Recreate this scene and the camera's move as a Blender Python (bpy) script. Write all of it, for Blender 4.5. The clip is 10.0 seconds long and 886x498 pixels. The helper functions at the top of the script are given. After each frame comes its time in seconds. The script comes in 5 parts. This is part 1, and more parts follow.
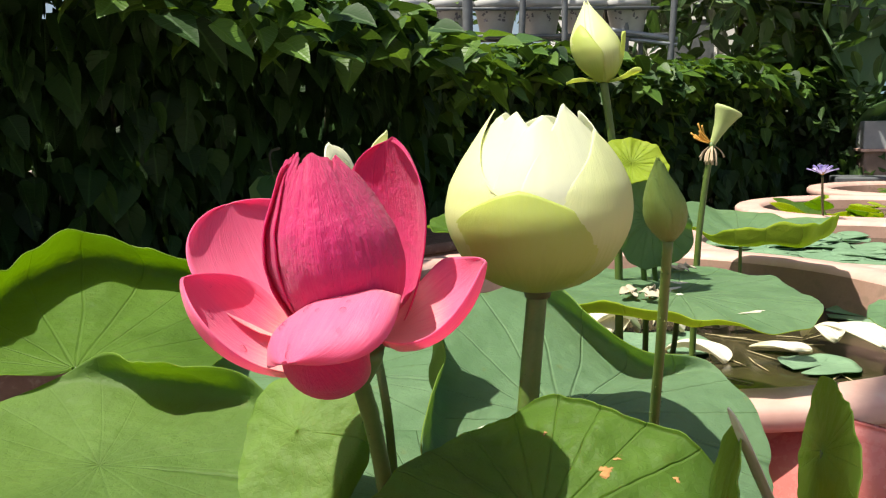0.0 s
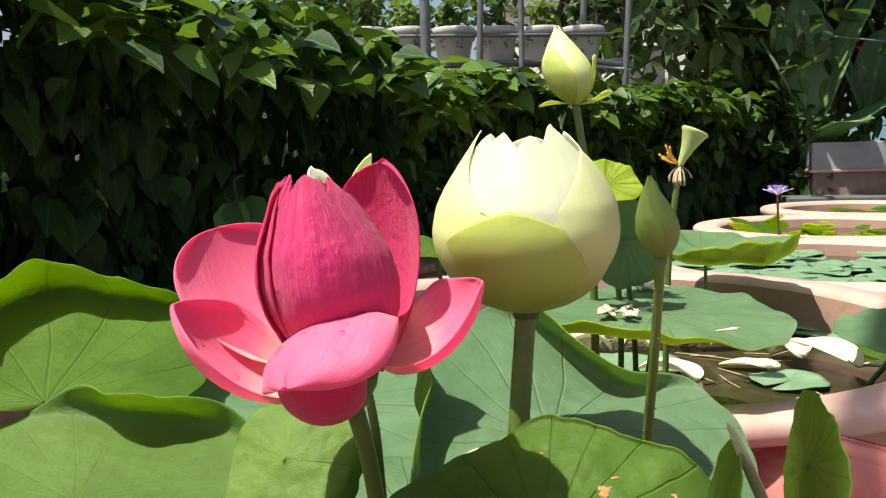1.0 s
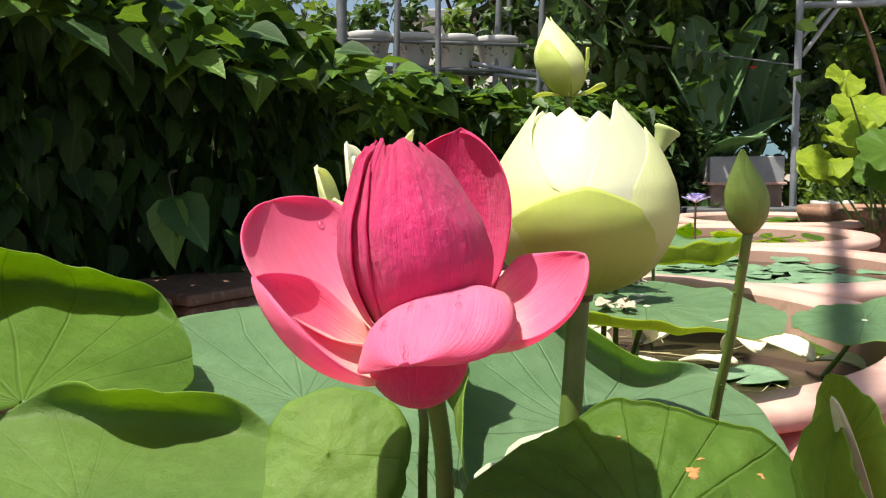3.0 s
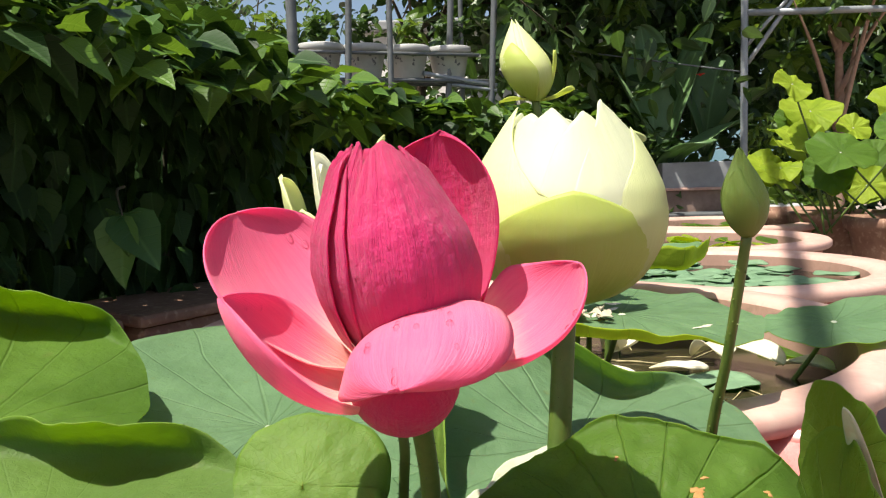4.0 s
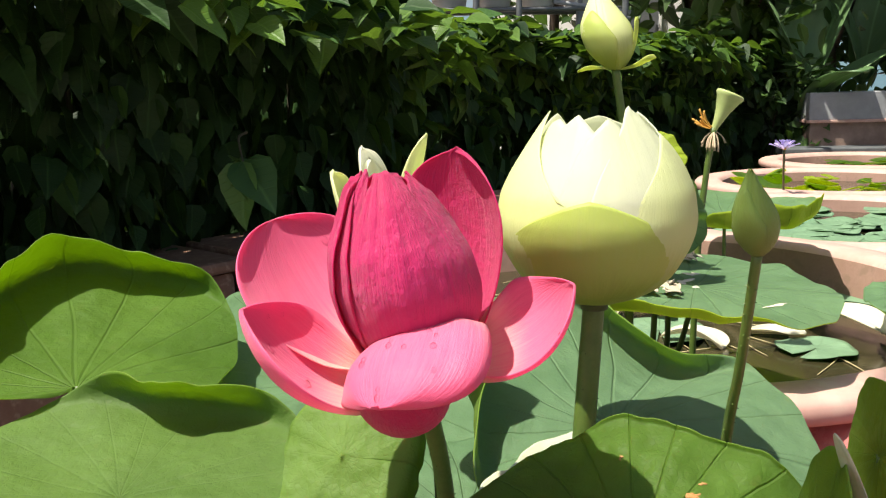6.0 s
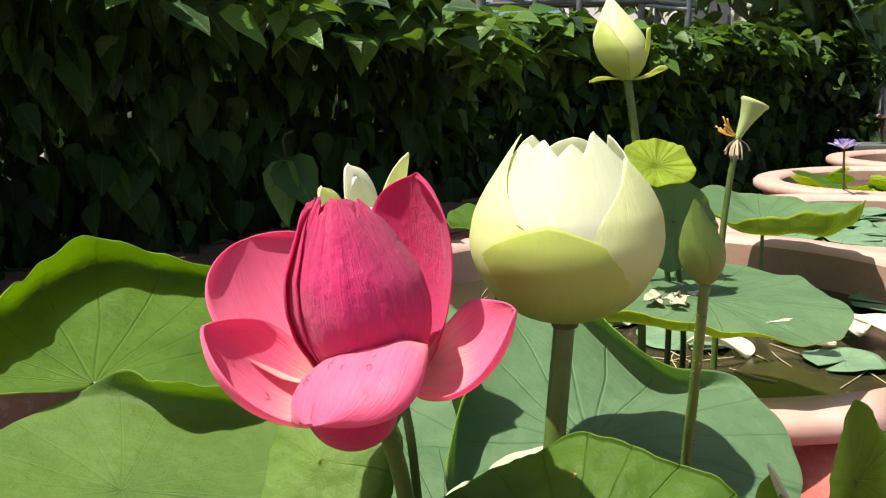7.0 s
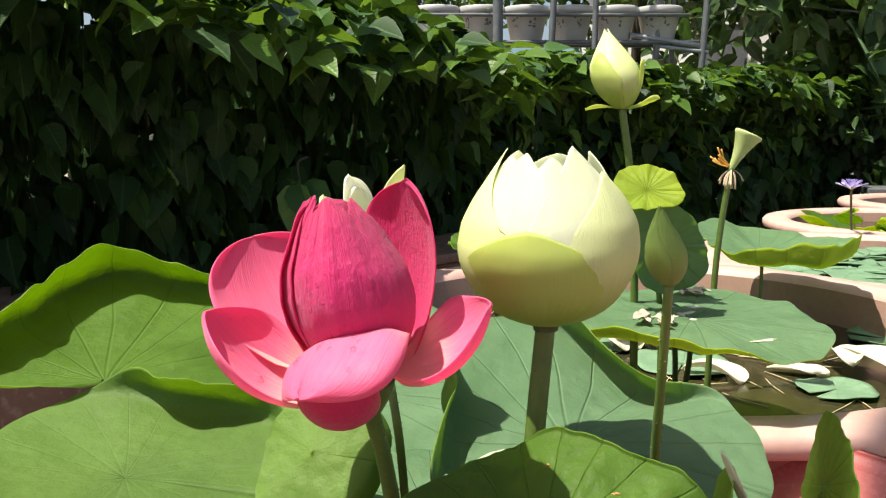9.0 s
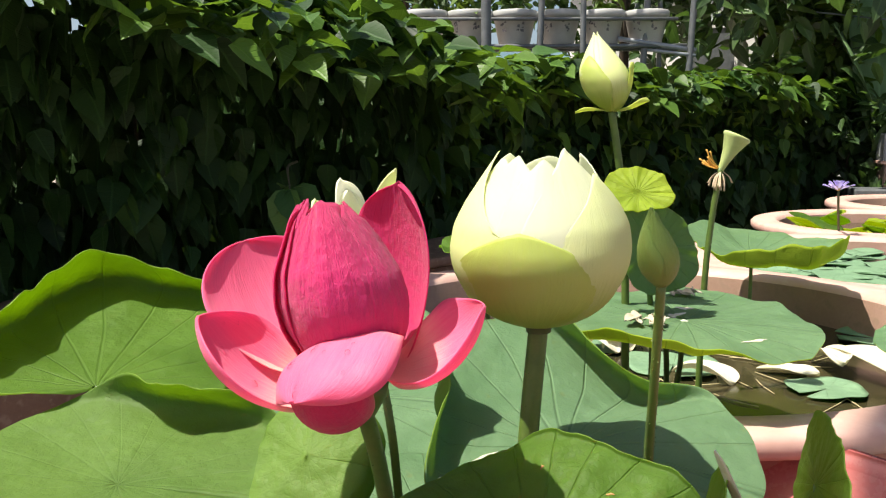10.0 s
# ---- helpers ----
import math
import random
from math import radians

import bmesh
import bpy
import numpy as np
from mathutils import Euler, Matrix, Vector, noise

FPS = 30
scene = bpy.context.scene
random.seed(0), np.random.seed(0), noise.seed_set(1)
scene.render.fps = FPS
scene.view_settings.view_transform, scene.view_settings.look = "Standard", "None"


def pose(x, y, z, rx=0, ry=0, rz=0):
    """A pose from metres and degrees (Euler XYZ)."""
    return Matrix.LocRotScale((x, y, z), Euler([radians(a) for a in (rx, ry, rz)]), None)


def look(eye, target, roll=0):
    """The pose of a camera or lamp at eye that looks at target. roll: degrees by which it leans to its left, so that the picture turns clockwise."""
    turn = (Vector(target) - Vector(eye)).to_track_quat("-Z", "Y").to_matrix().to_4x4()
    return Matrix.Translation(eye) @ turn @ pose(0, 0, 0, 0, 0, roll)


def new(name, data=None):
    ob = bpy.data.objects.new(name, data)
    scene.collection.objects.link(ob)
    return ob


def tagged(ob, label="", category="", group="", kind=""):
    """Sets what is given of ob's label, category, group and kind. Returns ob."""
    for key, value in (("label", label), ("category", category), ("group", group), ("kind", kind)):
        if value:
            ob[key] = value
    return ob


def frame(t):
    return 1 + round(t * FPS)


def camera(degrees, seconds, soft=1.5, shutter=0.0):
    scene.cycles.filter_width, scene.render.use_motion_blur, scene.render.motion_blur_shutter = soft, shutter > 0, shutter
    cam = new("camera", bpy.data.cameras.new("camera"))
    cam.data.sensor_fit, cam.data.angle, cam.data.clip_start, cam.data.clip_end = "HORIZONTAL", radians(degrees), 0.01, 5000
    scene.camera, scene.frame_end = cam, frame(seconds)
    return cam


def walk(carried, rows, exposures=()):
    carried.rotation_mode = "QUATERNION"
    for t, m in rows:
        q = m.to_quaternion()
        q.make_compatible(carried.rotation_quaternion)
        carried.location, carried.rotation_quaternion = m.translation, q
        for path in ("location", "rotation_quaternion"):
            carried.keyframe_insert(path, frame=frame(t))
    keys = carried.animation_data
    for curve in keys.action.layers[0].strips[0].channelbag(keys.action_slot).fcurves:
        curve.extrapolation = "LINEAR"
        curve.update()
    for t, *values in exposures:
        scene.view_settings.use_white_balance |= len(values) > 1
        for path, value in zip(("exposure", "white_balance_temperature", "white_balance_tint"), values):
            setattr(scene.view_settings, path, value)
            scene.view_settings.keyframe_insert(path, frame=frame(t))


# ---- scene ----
cam = camera(57.0, 10.0, soft=1.2)
PATH = [
    (0, (0.257, 0.042, 0.768), (-0.268, 1.949, 0.474), -1.2),
    (0.5, (0.257, 0.042, 0.766), (-0.231, 1.966, 0.522), -1.7),
    (1, (0.232, 0.039, 0.765), (-0.192, 1.979, 0.531), -1.8),
    (1.5, (0.189, 0.023, 0.761), (-0.155, 1.979, 0.523), -1.7),
    (2, (0.144, 0.021, 0.754), (-0.148, 1.988, 0.542), -1.7),
    (2.5, (0.119, 0.028, 0.744), (-0.109, 2.003, 0.523), -0.8),
    (4, (0.08, 0.087, 0.736), (0.03, 2.078, 0.549), -1.7),
    (4.5, (0.08, 0.091, 0.731), (0.061, 2.081, 0.534), -1.9),
    (5, (0.09, 0.084, 0.743), (0.04, 2.062, 0.457), -1.3),
    (5.5, (0.121, 0.068, 0.773), (-0.103, 2.025, 0.431), -1.5),
    (7, (0.241, 0.067, 0.818), (-0.31, 1.951, 0.433), -1.7),
    (7.5, (0.26, 0.055, 0.828), (-0.331, 1.93, 0.46), -2.0),
    (8, (0.268, 0.047, 0.817), (-0.328, 1.928, 0.488), -1.0),
    (8.5, (0.273, 0.04, 0.805), (-0.318, 1.928, 0.509), -0.5),
    (9, (0.276, 0.026, 0.8), (-0.316, 1.913, 0.504), -0.4),
    (9.5, (0.275, 0.017, 0.799), (-0.293, 1.912, 0.503), -0.3),
    (10, (0.274, 0.024, 0.799), (-0.294, 1.92, 0.513), -0.7),
]
walk(cam, [(t, look(e, g, r)) for t, e, g, r in PATH], [(0, 0.96), (5.7, 0.96), (7, 0.88), (7.5, 0.90), (8.0, 1.04), (8.5, 1.02), (9.5, 1.07), (10, 1.07)])

# ---- world and sun ----
SUN_DIR = Vector((-0.34, -0.25, 1.0)).normalized()
world = bpy.data.worlds.new("sky_world")
scene.world = world
world.use_nodes = True
wn = world.node_tree
wn.nodes.clear()
sky = wn.nodes.new("ShaderNodeTexSky")
sky.sky_type = "NISHITA"
sky.sun_disc = False
sky.dust_density = 3.0
sky.sun_elevation = math.asin(SUN_DIR.z)
sky.sun_rotation = math.atan2(SUN_DIR.x, SUN_DIR.y)
bg = wn.nodes.new("ShaderNodeBackground")
bg.inputs["Strength"].default_value = 0.075
wo = wn.nodes.new("ShaderNodeOutputWorld")
wn.links.new(sky.outputs[0], bg.inputs["Color"])
wn.links.new(bg.outputs[0], wo.inputs[0])
sun_data = bpy.data.lights.new("sun", "SUN")
sun_data.energy = 5.0
sun_data.angle = radians(0.53)
sun_data.color = (1.0, 0.94, 0.82)
sun = new("sun", sun_data)
sun.matrix_world = look(SUN_DIR * 30, (0, 0, 0))

# ---- materials ----


class Nodes:
    """Small helper to wire node materials."""

    def __init__(self, name):
        self.mat = bpy.data.materials.new(name)
        self.mat.use_nodes = True
        self.t = self.mat.node_tree
        self.t.nodes.clear()

    def n(self, kind, **kw):
        node = self.t.nodes.new(kind)
        for k, v in kw.items():
            if k in node.inputs:
                node.inputs[k].default_value = v
        return node

    def link(self, a, b):
        self.t.links.new(a, b)

    def coord(self, which="Object"):
        return self.n("ShaderNodeTexCoord").outputs[which]

    def noise(self, vec, scale, detail=4.0, rough=0.55, stretch=None):
        if stretch:
            mp = self.n("ShaderNodeMapping")
            mp.inputs["Scale"].default_value = stretch
            self.link(vec, mp.inputs["Vector"])
            vec = mp.outputs[0]
        nd = self.n("ShaderNodeTexNoise")
        nd.inputs["Scale"].default_value = scale
        nd.inputs["Detail"].default_value = detail
        nd.inputs["Roughness"].default_value = rough
        self.link(vec, nd.inputs["Vector"])
        return nd.outputs["Fac"]

    def ramp(self, fac, stops, smooth=False):
        r = self.n("ShaderNodeValToRGB")
        e = r.color_ramp.elements
        while len(e) < len(stops):
            e.new(0.5)
        for el, (p, c) in zip(e, stops):
            el.position = p
            el.color = (*c, 1) if len(c) == 3 else c
        if smooth:
            r.color_ramp.interpolation = "EASE"
        self.link(fac, r.inputs[0])
        return r.outputs[0]

    def mix(self, fac, a, b, mode="MIX"):
        m = self.n("ShaderNodeMix")
        m.data_type = "RGBA"
        m.blend_type = mode
        for s, v in ((m.inputs[0], fac), (m.inputs[6], a), (m.inputs[7], b)):
            if isinstance(v, (int, float)):
                s.default_value = v
            elif isinstance(v, tuple):
                s.default_value = (*v, 1)
            else:
                self.link(v, s)
        return m.outputs[2]

    def math(self, op, a, b=0.0, c=0.0):
        m = self.n("ShaderNodeMath")
        m.operation = op
        for s, v in zip(m.inputs, (a, b, c)):
            if isinstance(v, (int, float)):
                s.default_value = v
            else:
                self.link(v, s)
        return m.outputs[0]

    def bump(self, height, strength=0.3, dist=0.002, base=None):
        b = self.n("ShaderNodeBump")
        b.inputs["Strength"].default_value = strength
        b.inputs["Distance"].default_value = dist
        self.link(height, b.inputs["Height"])
        if base is not None:
            self.link(base, b.inputs["Normal"])
        return b.outputs[0]

    def finish(self, color, rough=0.5, normal=None, spec=0.5, metal=0.0, trans=0.0, trans_color=None, coat=0.0, sheen=0.0):
        p = self.n("ShaderNodeBsdfPrincipled")
        for s, v in (("Base Color", color), ("Roughness", rough), ("Metallic", metal), ("Specular IOR Level", spec),
                     ("Coat Weight", coat), ("Sheen Weight", sheen)):
            if isinstance(v, (int, float)):
                p.inputs[s].default_value = v
            elif isinstance(v, tuple):
                p.inputs[s].default_value = (*v, 1)
            else:
                self.link(v, p.inputs[s])
        if normal is not None:
            self.link(normal, p.inputs["Normal"])
        out = self.n("ShaderNodeOutputMaterial")
        if trans > 0:
            tr = self.n("ShaderNodeBsdfTranslucent")
            tc = trans_color if trans_color is not None else color
            if isinstance(tc, tuple):
                tr.inputs[0].default_value = (*tc, 1)
            else:
                self.link(tc, tr.inputs[0])
            if normal is not None:
                self.link(normal, tr.inputs["Normal"])
            ms = self.n("ShaderNodeMixShader")
            ms.inputs[0].default_value = trans
            self.link(p.outputs[0], ms.inputs[1])
            self.link(tr.outputs[0], ms.inputs[2])
            self.link(ms.outputs[0], out.inputs[0])
        else:
            self.link(p.outputs[0], out.inputs[0])
        return self.mat


def split_uv(k):
    sp = k.n("ShaderNodeSeparateXYZ")
    k.link(k.coord("UV"), sp.inputs[0])
    return sp.outputs[0], sp.outputs[1]


def lotus_leaf_material(name, dark, light, glow, veins=21, vein_color=(0.30, 0.42, 0.17), rough=0.55, trans=0.28, vein_amount=0.06, spec=0.18, vein_bump=-0.6):
    """Waxy lotus leaf: u runs round the leaf, v from its navel to the margin."""
    k = Nodes(name)
    u, v = split_uv(k)
    ob = k.coord("Object")
    big = k.noise(ob, 9, 3)
    fine = k.noise(ob, 120, 4)
    wob = k.math("MULTIPLY_ADD", k.noise(ob, 6, 1), 0.025, u)
    f = k.math("FRACT", k.math("MULTIPLY", wob, float(veins)))
    line = k.math("ABSOLUTE", k.math("SUBTRACT", f, 0.5))
    width = k.math("DIVIDE", 0.0065, k.math("MAXIMUM", v, 0.06))
    mask = k.math("SUBTRACT", 1.0, k.math("DIVIDE", line, k.math("MULTIPLY", width, 3.2)))
    mask = k.math("MAXIMUM", mask, 0.0)
    base = k.mix(k.ramp(big, [(0.32, (0, 0, 0)), (0.68, (1, 1, 1))]), dark, light)
    base = k.mix(k.math("MULTIPLY", fine, 0.25), base, tuple(c * 0.72 for c in dark))
    base = k.mix(k.math("MULTIPLY", mask, vein_amount), base, vein_color)
    speck = k.ramp(k.noise(ob, 55, 2, 0.4), [(0.70, (0, 0, 0)), (0.76, (1, 1, 1))])
    base = k.mix(k.math("MULTIPLY", speck, 0.35), base, (0.16, 0.15, 0.05))
    net = k.n("ShaderNodeTexVoronoi")
    net.feature = "DISTANCE_TO_EDGE"
    net.inputs["Scale"].default_value = 190.0
    k.link(ob, net.inputs["Vector"])
    mesh_line = k.ramp(net.outputs["Distance"], [(0.0, (1, 1, 1)), (0.09, (0, 0, 0))])
    base = k.mix(k.math("MULTIPLY", k.math("MULTIPLY", mesh_line, big), 0.16), base, tuple(c * 0.62 for c in dark))
    base = k.mix(k.ramp(k.noise(ob, 22, 4, 0.6), [(0.45, (0, 0, 0)), (0.75, (0.5, 0.5, 0.5))]), base, tuple(min(1, c * 1.25) for c in light))
    relief = k.math("ADD", k.math("MULTIPLY", mask, vein_bump), k.math("MULTIPLY", big, 1.2))
    relief = k.math("ADD", relief, k.math("MULTIPLY", mesh_line, -0.05))
    cell = k.noise(ob, 48, 3, 0.5)
    nor = k.bump(k.math("MULTIPLY_ADD", cell, 1.7, relief), 0.7, 0.003)
    nor = k.bump(k.noise(ob, 350, 3), 0.12, 0.001, nor)
    return k.finish(base, k.math("MULTIPLY_ADD", fine, 0.2, rough - 0.1), nor, spec=spec, trans=trans, trans_color=glow)


def petal_material(name, tip, mid, root, vein, glow, trans=0.35, v0=0.12, v1=0.5, streak=0.5, rough=0.45, bump=0.5, spot=0.0, sheen=0.0, grain=0.8):
    """Silky petal: v runs from its root to its tip, u across it."""
    k = Nodes(name)
    u, v = split_uv(k)
    uvv = k.coord("UV")
    ob = k.coord("Object")
    st = k.noise(uvv, 1.0, 5, 0.65, stretch=(46, 2.2, 1))
    st2 = k.noise(uvv, 1.0, 4, 0.6, stretch=(120, 6, 1))
    vj = k.math("MULTIPLY_ADD", k.math("SUBTRACT", st, 0.5), 0.22, v)
    col = k.ramp(vj, [(v0, root), (v1, mid), (0.97, tip)], True)
    lines = k.ramp(st, [(0.42, (0, 0, 0)), (0.62, (1, 1, 1))])
    col = k.mix(k.math("MULTIPLY", k.math("MULTIPLY", lines, streak), k.math("MINIMUM", k.math("MULTIPLY", v, 1.6), 1.0)), col, vein)
    col = k.mix(k.math("MULTIPLY", k.noise(ob, 26, 3), 0.22), col, mid)
    bloom = k.ramp(k.noise(uvv, 1.0, 5, 0.7, stretch=(60, 12, 1)), [(0.50, (0, 0, 0)), (0.72, (1, 1, 1))])
    col = k.mix(k.math("MULTIPLY", bloom, 0.12), col, tuple(min(1.0, c * 0.6 + 0.28) for c in tip))
    if spot:
        sp = k.ramp(k.noise(ob, 90, 2, 0.4), [(0.72, (0, 0, 0)), (0.78, (1, 1, 1))])
        col = k.mix(k.math("MULTIPLY", sp, spot), col, tuple(c * 0.5 for c in vein))
    h = k.math("ADD", k.math("MULTIPLY", st, 1.0), k.math("ADD", k.math("MULTIPLY", st2, 0.5), k.math("MULTIPLY", k.noise(ob, 90, 4, 0.6), grain)))
    nor = k.bump(h, bump, 0.0016)
    return k.finish(col, rough, nor, spec=0.35, trans=trans, trans_color=k.mix(0.5, col, glow), sheen=sheen)


def foliage_material(name, dark, light, glow, trans=0.3, rough=0.42, spec=0.4):
    """Hedge and tree leaves: varied leaf by leaf, with a pale midrib and side veins."""
    k = Nodes(name)
    u, v = split_uv(k)
    ge = k.n("ShaderNodeNewGeometry").outputs["Random Per Island"]
    oi = k.n("ShaderNodeObjectInfo").outputs["Random"]
    r = k.math("FRACT", k.math("ADD", ge, oi))
    ob = k.coord("Object")
    base = k.mix(r, dark, light)
    r2 = k.math("FRACT", k.math("MULTIPLY", r, 7.31))
    base = k.mix(k.ramp(r2, [(0.86, (0, 0, 0)), (1.0, (1, 1, 1))]), base, tuple(min(1, c * 1.7) for c in light))
    cu = k.math("ABSOLUTE", k.math("SUBTRACT", u, 0.5))
    rib = k.math("MAXIMUM", k.math("SUBTRACT", 1.0, k.math("MULTIPLY", cu, 26.0)), 0.0)
    fv = k.math("FRACT", k.math("MULTIPLY_ADD", v, 8.0, k.math("MULTIPLY", cu, -5.0)))
    side = k.math("MAXIMUM", k.math("SUBTRACT", 1.0, k.math("MULTIPLY", k.math("ABSOLUTE", k.math("SUBTRACT", fv, 0.5)), 8.0)), 0.0)
    base = k.mix(k.math("MULTIPLY", rib, 0.45), base, tuple(min(1, c * 2.2) for c in light))
    base = k.mix(k.math("MULTIPLY", side, 0.07), base, tuple(min(1, c * 1.8) for c in light))
    base = k.mix(k.math("MULTIPLY", k.noise(ob, 60, 3), 0.25), base, dark)
    nor = k.bump(k.math("ADD", k.math("MULTIPLY", side, -0.6), k.math("MULTIPLY", rib, -1.0)), 0.35, 0.003)
    return k.finish(base, rough, nor, spec=spec, trans=trans, trans_color=k.mix(0.6, base, glow))


def plain_material(name, a, b, scale=12, rough=0.6, bump=0.25, metal=0.0, fine=140, spots=None, dist=0.003, spec=0.5):
    """A surface varied at two scales."""
    k = Nodes(name)
    ob = k.coord("Object")
    big = k.noise(ob, scale, 5, 0.6)
    sm = k.noise(ob, fine, 4, 0.6)
    col = k.mix(k.ramp(big, [(0.3, (0, 0, 0)), (0.7, (1, 1, 1))]), a, b)
    col = k.mix(k.math("MULTIPLY", sm, 0.3), col, tuple(c * 0.6 for c in a))
    if spots:
        m = k.ramp(k.noise(ob, scale * 4, 3, 0.5), [(0.56, (0, 0, 0)), (0.68, (1, 1, 1))])
        col = k.mix(k.math("MULTIPLY", m, 0.7), col, spots)
    h = k.math("MULTIPLY_ADD", sm, 0.5, big)
    return k.finish(col, k.math("MULTIPLY_ADD", sm, 0.25, rough - 0.12), k.bump(h, bump, dist), metal=metal, spec=spec)


M_LEAF = lotus_leaf_material("lotus_leaf_top", (0.060, 0.118, 0.018), (0.094, 0.168, 0.030), (0.44, 0.62, 0.03), trans=0.50)
M_LEAF_LIGHT = lotus_leaf_material("lotus_leaf_light", (0.078, 0.140, 0.032), (0.110, 0.182, 0.048), (0.48, 0.66, 0.04), trans=0.45, vein_amount=0.04, vein_bump=-0.12)
M_LEAF_BRIGHT = lotus_leaf_material("lotus_leaf_bright", (0.106, 0.188, 0.034), (0.148, 0.240, 0.052), (0.52, 0.68, 0.05), trans=0.45, vein_amount=0.02, vein_bump=-0.05)
M_LEAF_BLUE = lotus_leaf_material("lotus_leaf_bluish", (0.105, 0.190, 0.098), (0.140, 0.232, 0.126), (0.40, 0.58, 0.08), vein_amount=0.07, rough=0.55, trans=0.40, spec=0.12)
M_LEAF_YELLOW = lotus_leaf_material("lotus_leaf_yellow", (0.20, 0.29, 0.02), (0.34, 0.42, 0.04), (0.62, 0.72, 0.04), trans=0.5)
M_LEAF_UNDER = lotus_leaf_material("lotus_leaf_underside", (0.125, 0.21, 0.034), (0.18, 0.265, 0.055), (0.44, 0.62, 0.03), vein_color=(0.4, 0.48, 0.24), trans=0.45)
M_LEAF_PALE = plain_material("pale_rolled_margin", (0.36, 0.40, 0.27), (0.48, 0.50, 0.37), 20, 0.6, 0.2, spots=(0.35, 0.33, 0.22))
M_PAD = lotus_leaf_material("floating_pad_top", (0.17, 0.29, 0.17), (0.22, 0.35, 0.21), (0.15, 0.30, 0.05), vein_amount=0.1, veins=15, rough=0.5)
M_STEM = plain_material("stem_green", (0.058, 0.110, 0.015), (0.105, 0.155, 0.026), 40, 0.5, 0.3, fine=500, dist=0.001)
M_STEM_DARK = plain_material("stem_dark", (0.045, 0.055, 0.016), (0.075, 0.075, 0.022), 40, 0.5, 0.3, fine=500, dist=0.001)
M_PINK = petal_material("pink_petal", (0.66, 0.022, 0.150), (0.76, 0.042, 0.215), (0.86, 0.40, 0.40), (0.50, 0.022, 0.165), (1.0, 0.05, 0.24), v0=0.04, v1=0.30, streak=0.30, bump=1.0, trans=0.40, sheen=0.15, grain=1.6)
M_PINK_LIGHT = petal_material("light_pink_petal", (0.86, 0.14, 0.30), (0.90, 0.22, 0.38), (0.92, 0.72, 0.56), (0.74, 0.07, 0.21), (1.0, 0.13, 0.42), v0=0.18, v1=0.57, streak=0.22, trans=0.46, sheen=0.25)
M_WHITE = petal_material("white_petal", (0.74, 0.77, 0.57), (0.78, 0.80, 0.64), (0.68, 0.73, 0.42), (0.82, 0.84, 0.65), (1.0, 1.0, 0.84), streak=0.12, spot=0.15, trans=0.55, bump=0.12)
M_LIME = petal_material("lime_petal", (0.50, 0.58, 0.16), (0.55, 0.62, 0.21), (0.32, 0.40, 0.06), (0.56, 0.65, 0.12), (0.95, 1.0, 0.20), streak=0.25, trans=0.5, spot=0.2, bump=0.25)
M_IVORY = petal_material("ivory_petal", (0.88, 0.88, 0.78), (0.86, 0.87, 0.74), (0.74, 0.78, 0.48), (0.90, 0.90, 0.80), (1.0, 1.0, 0.88), streak=0.10, trans=0.55, bump=0.12)
M_CREAM = petal_material("cream_lime_petal", (0.78, 0.82, 0.50), (0.72, 0.77, 0.38), (0.40, 0.47, 0.10), (0.70, 0.74, 0.40), (0.98, 1.0, 0.45), v0=0.1, v1=0.5, streak=0.25, trans=0.45, bump=0.3)
M_BUD = petal_material("green_bud_petal", (0.20, 0.31, 0.05), (0.20, 0.30, 0.055), (0.17, 0.22, 0.05), (0.15, 0.20, 0.05), (0.3, 0.36, 0.06), streak=0.35, trans=0.2, spot=0.3)
M_POD = plain_material("pod_green", (0.30, 0.38, 0.12), (0.42, 0.48, 0.20), 40, 0.55, 0.25, fine=300, dist=0.001)
M_DEAD = petal_material("fallen_petal", (0.74, 0.70, 0.56), (0.78, 0.75, 0.62), (0.70, 0.66, 0.46), (0.62, 0.56, 0.40), (0.8, 0.75, 0.5), streak=0.3, spot=0.5)
M_SCRAP = plain_material("withered_petal", (0.34, 0.29, 0.20), (0.46, 0.40, 0.29), 60, 0.8, 0.4)
M_STAMEN = plain_material("stamen_orange", (0.50, 0.24, 0.03), (0.60, 0.34, 0.06), 60, 0.6)
M_WITHER = plain_material("withered_stamen", (0.40, 0.30, 0.18), (0.55, 0.44, 0.30), 60, 0.8)
M_LILAC = petal_material("lilac_petal", (0.42, 0.36, 0.72), (0.55, 0.48, 0.78), (0.75, 0.70, 0.78), (0.40, 0.34, 0.70), (0.6, 0.5, 0.8))
# Near-black green: the shade of the hedge's face is painted into this leaf colour.
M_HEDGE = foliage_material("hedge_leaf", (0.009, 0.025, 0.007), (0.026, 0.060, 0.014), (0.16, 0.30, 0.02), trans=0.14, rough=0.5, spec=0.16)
# Brighter copy of the hedge leaf with sunlight painted into its colour.
M_HEDGE_LIT = foliage_material("hedge_lit_leaf", (0.045, 0.10, 0.015), (0.08, 0.15, 0.024), (0.22, 0.38, 0.02), trans=0.3, spec=0.2)
M_SPRIG = foliage_material("sprig_leaf", (0.045, 0.11, 0.03), (0.075, 0.15, 0.04), (0.22, 0.38, 0.04), trans=0.3, spec=0.3)
M_TREE = foliage_material("tree_leaf", (0.020, 0.045, 0.015), (0.052, 0.095, 0.024), (0.12, 0.24, 0.02), trans=0.26)
M_TREE_LIGHT = foliage_material("light_tree_leaf", (0.045, 0.095, 0.016), (0.10, 0.165, 0.026), (0.28, 0.40, 0.03), trans=0.35)
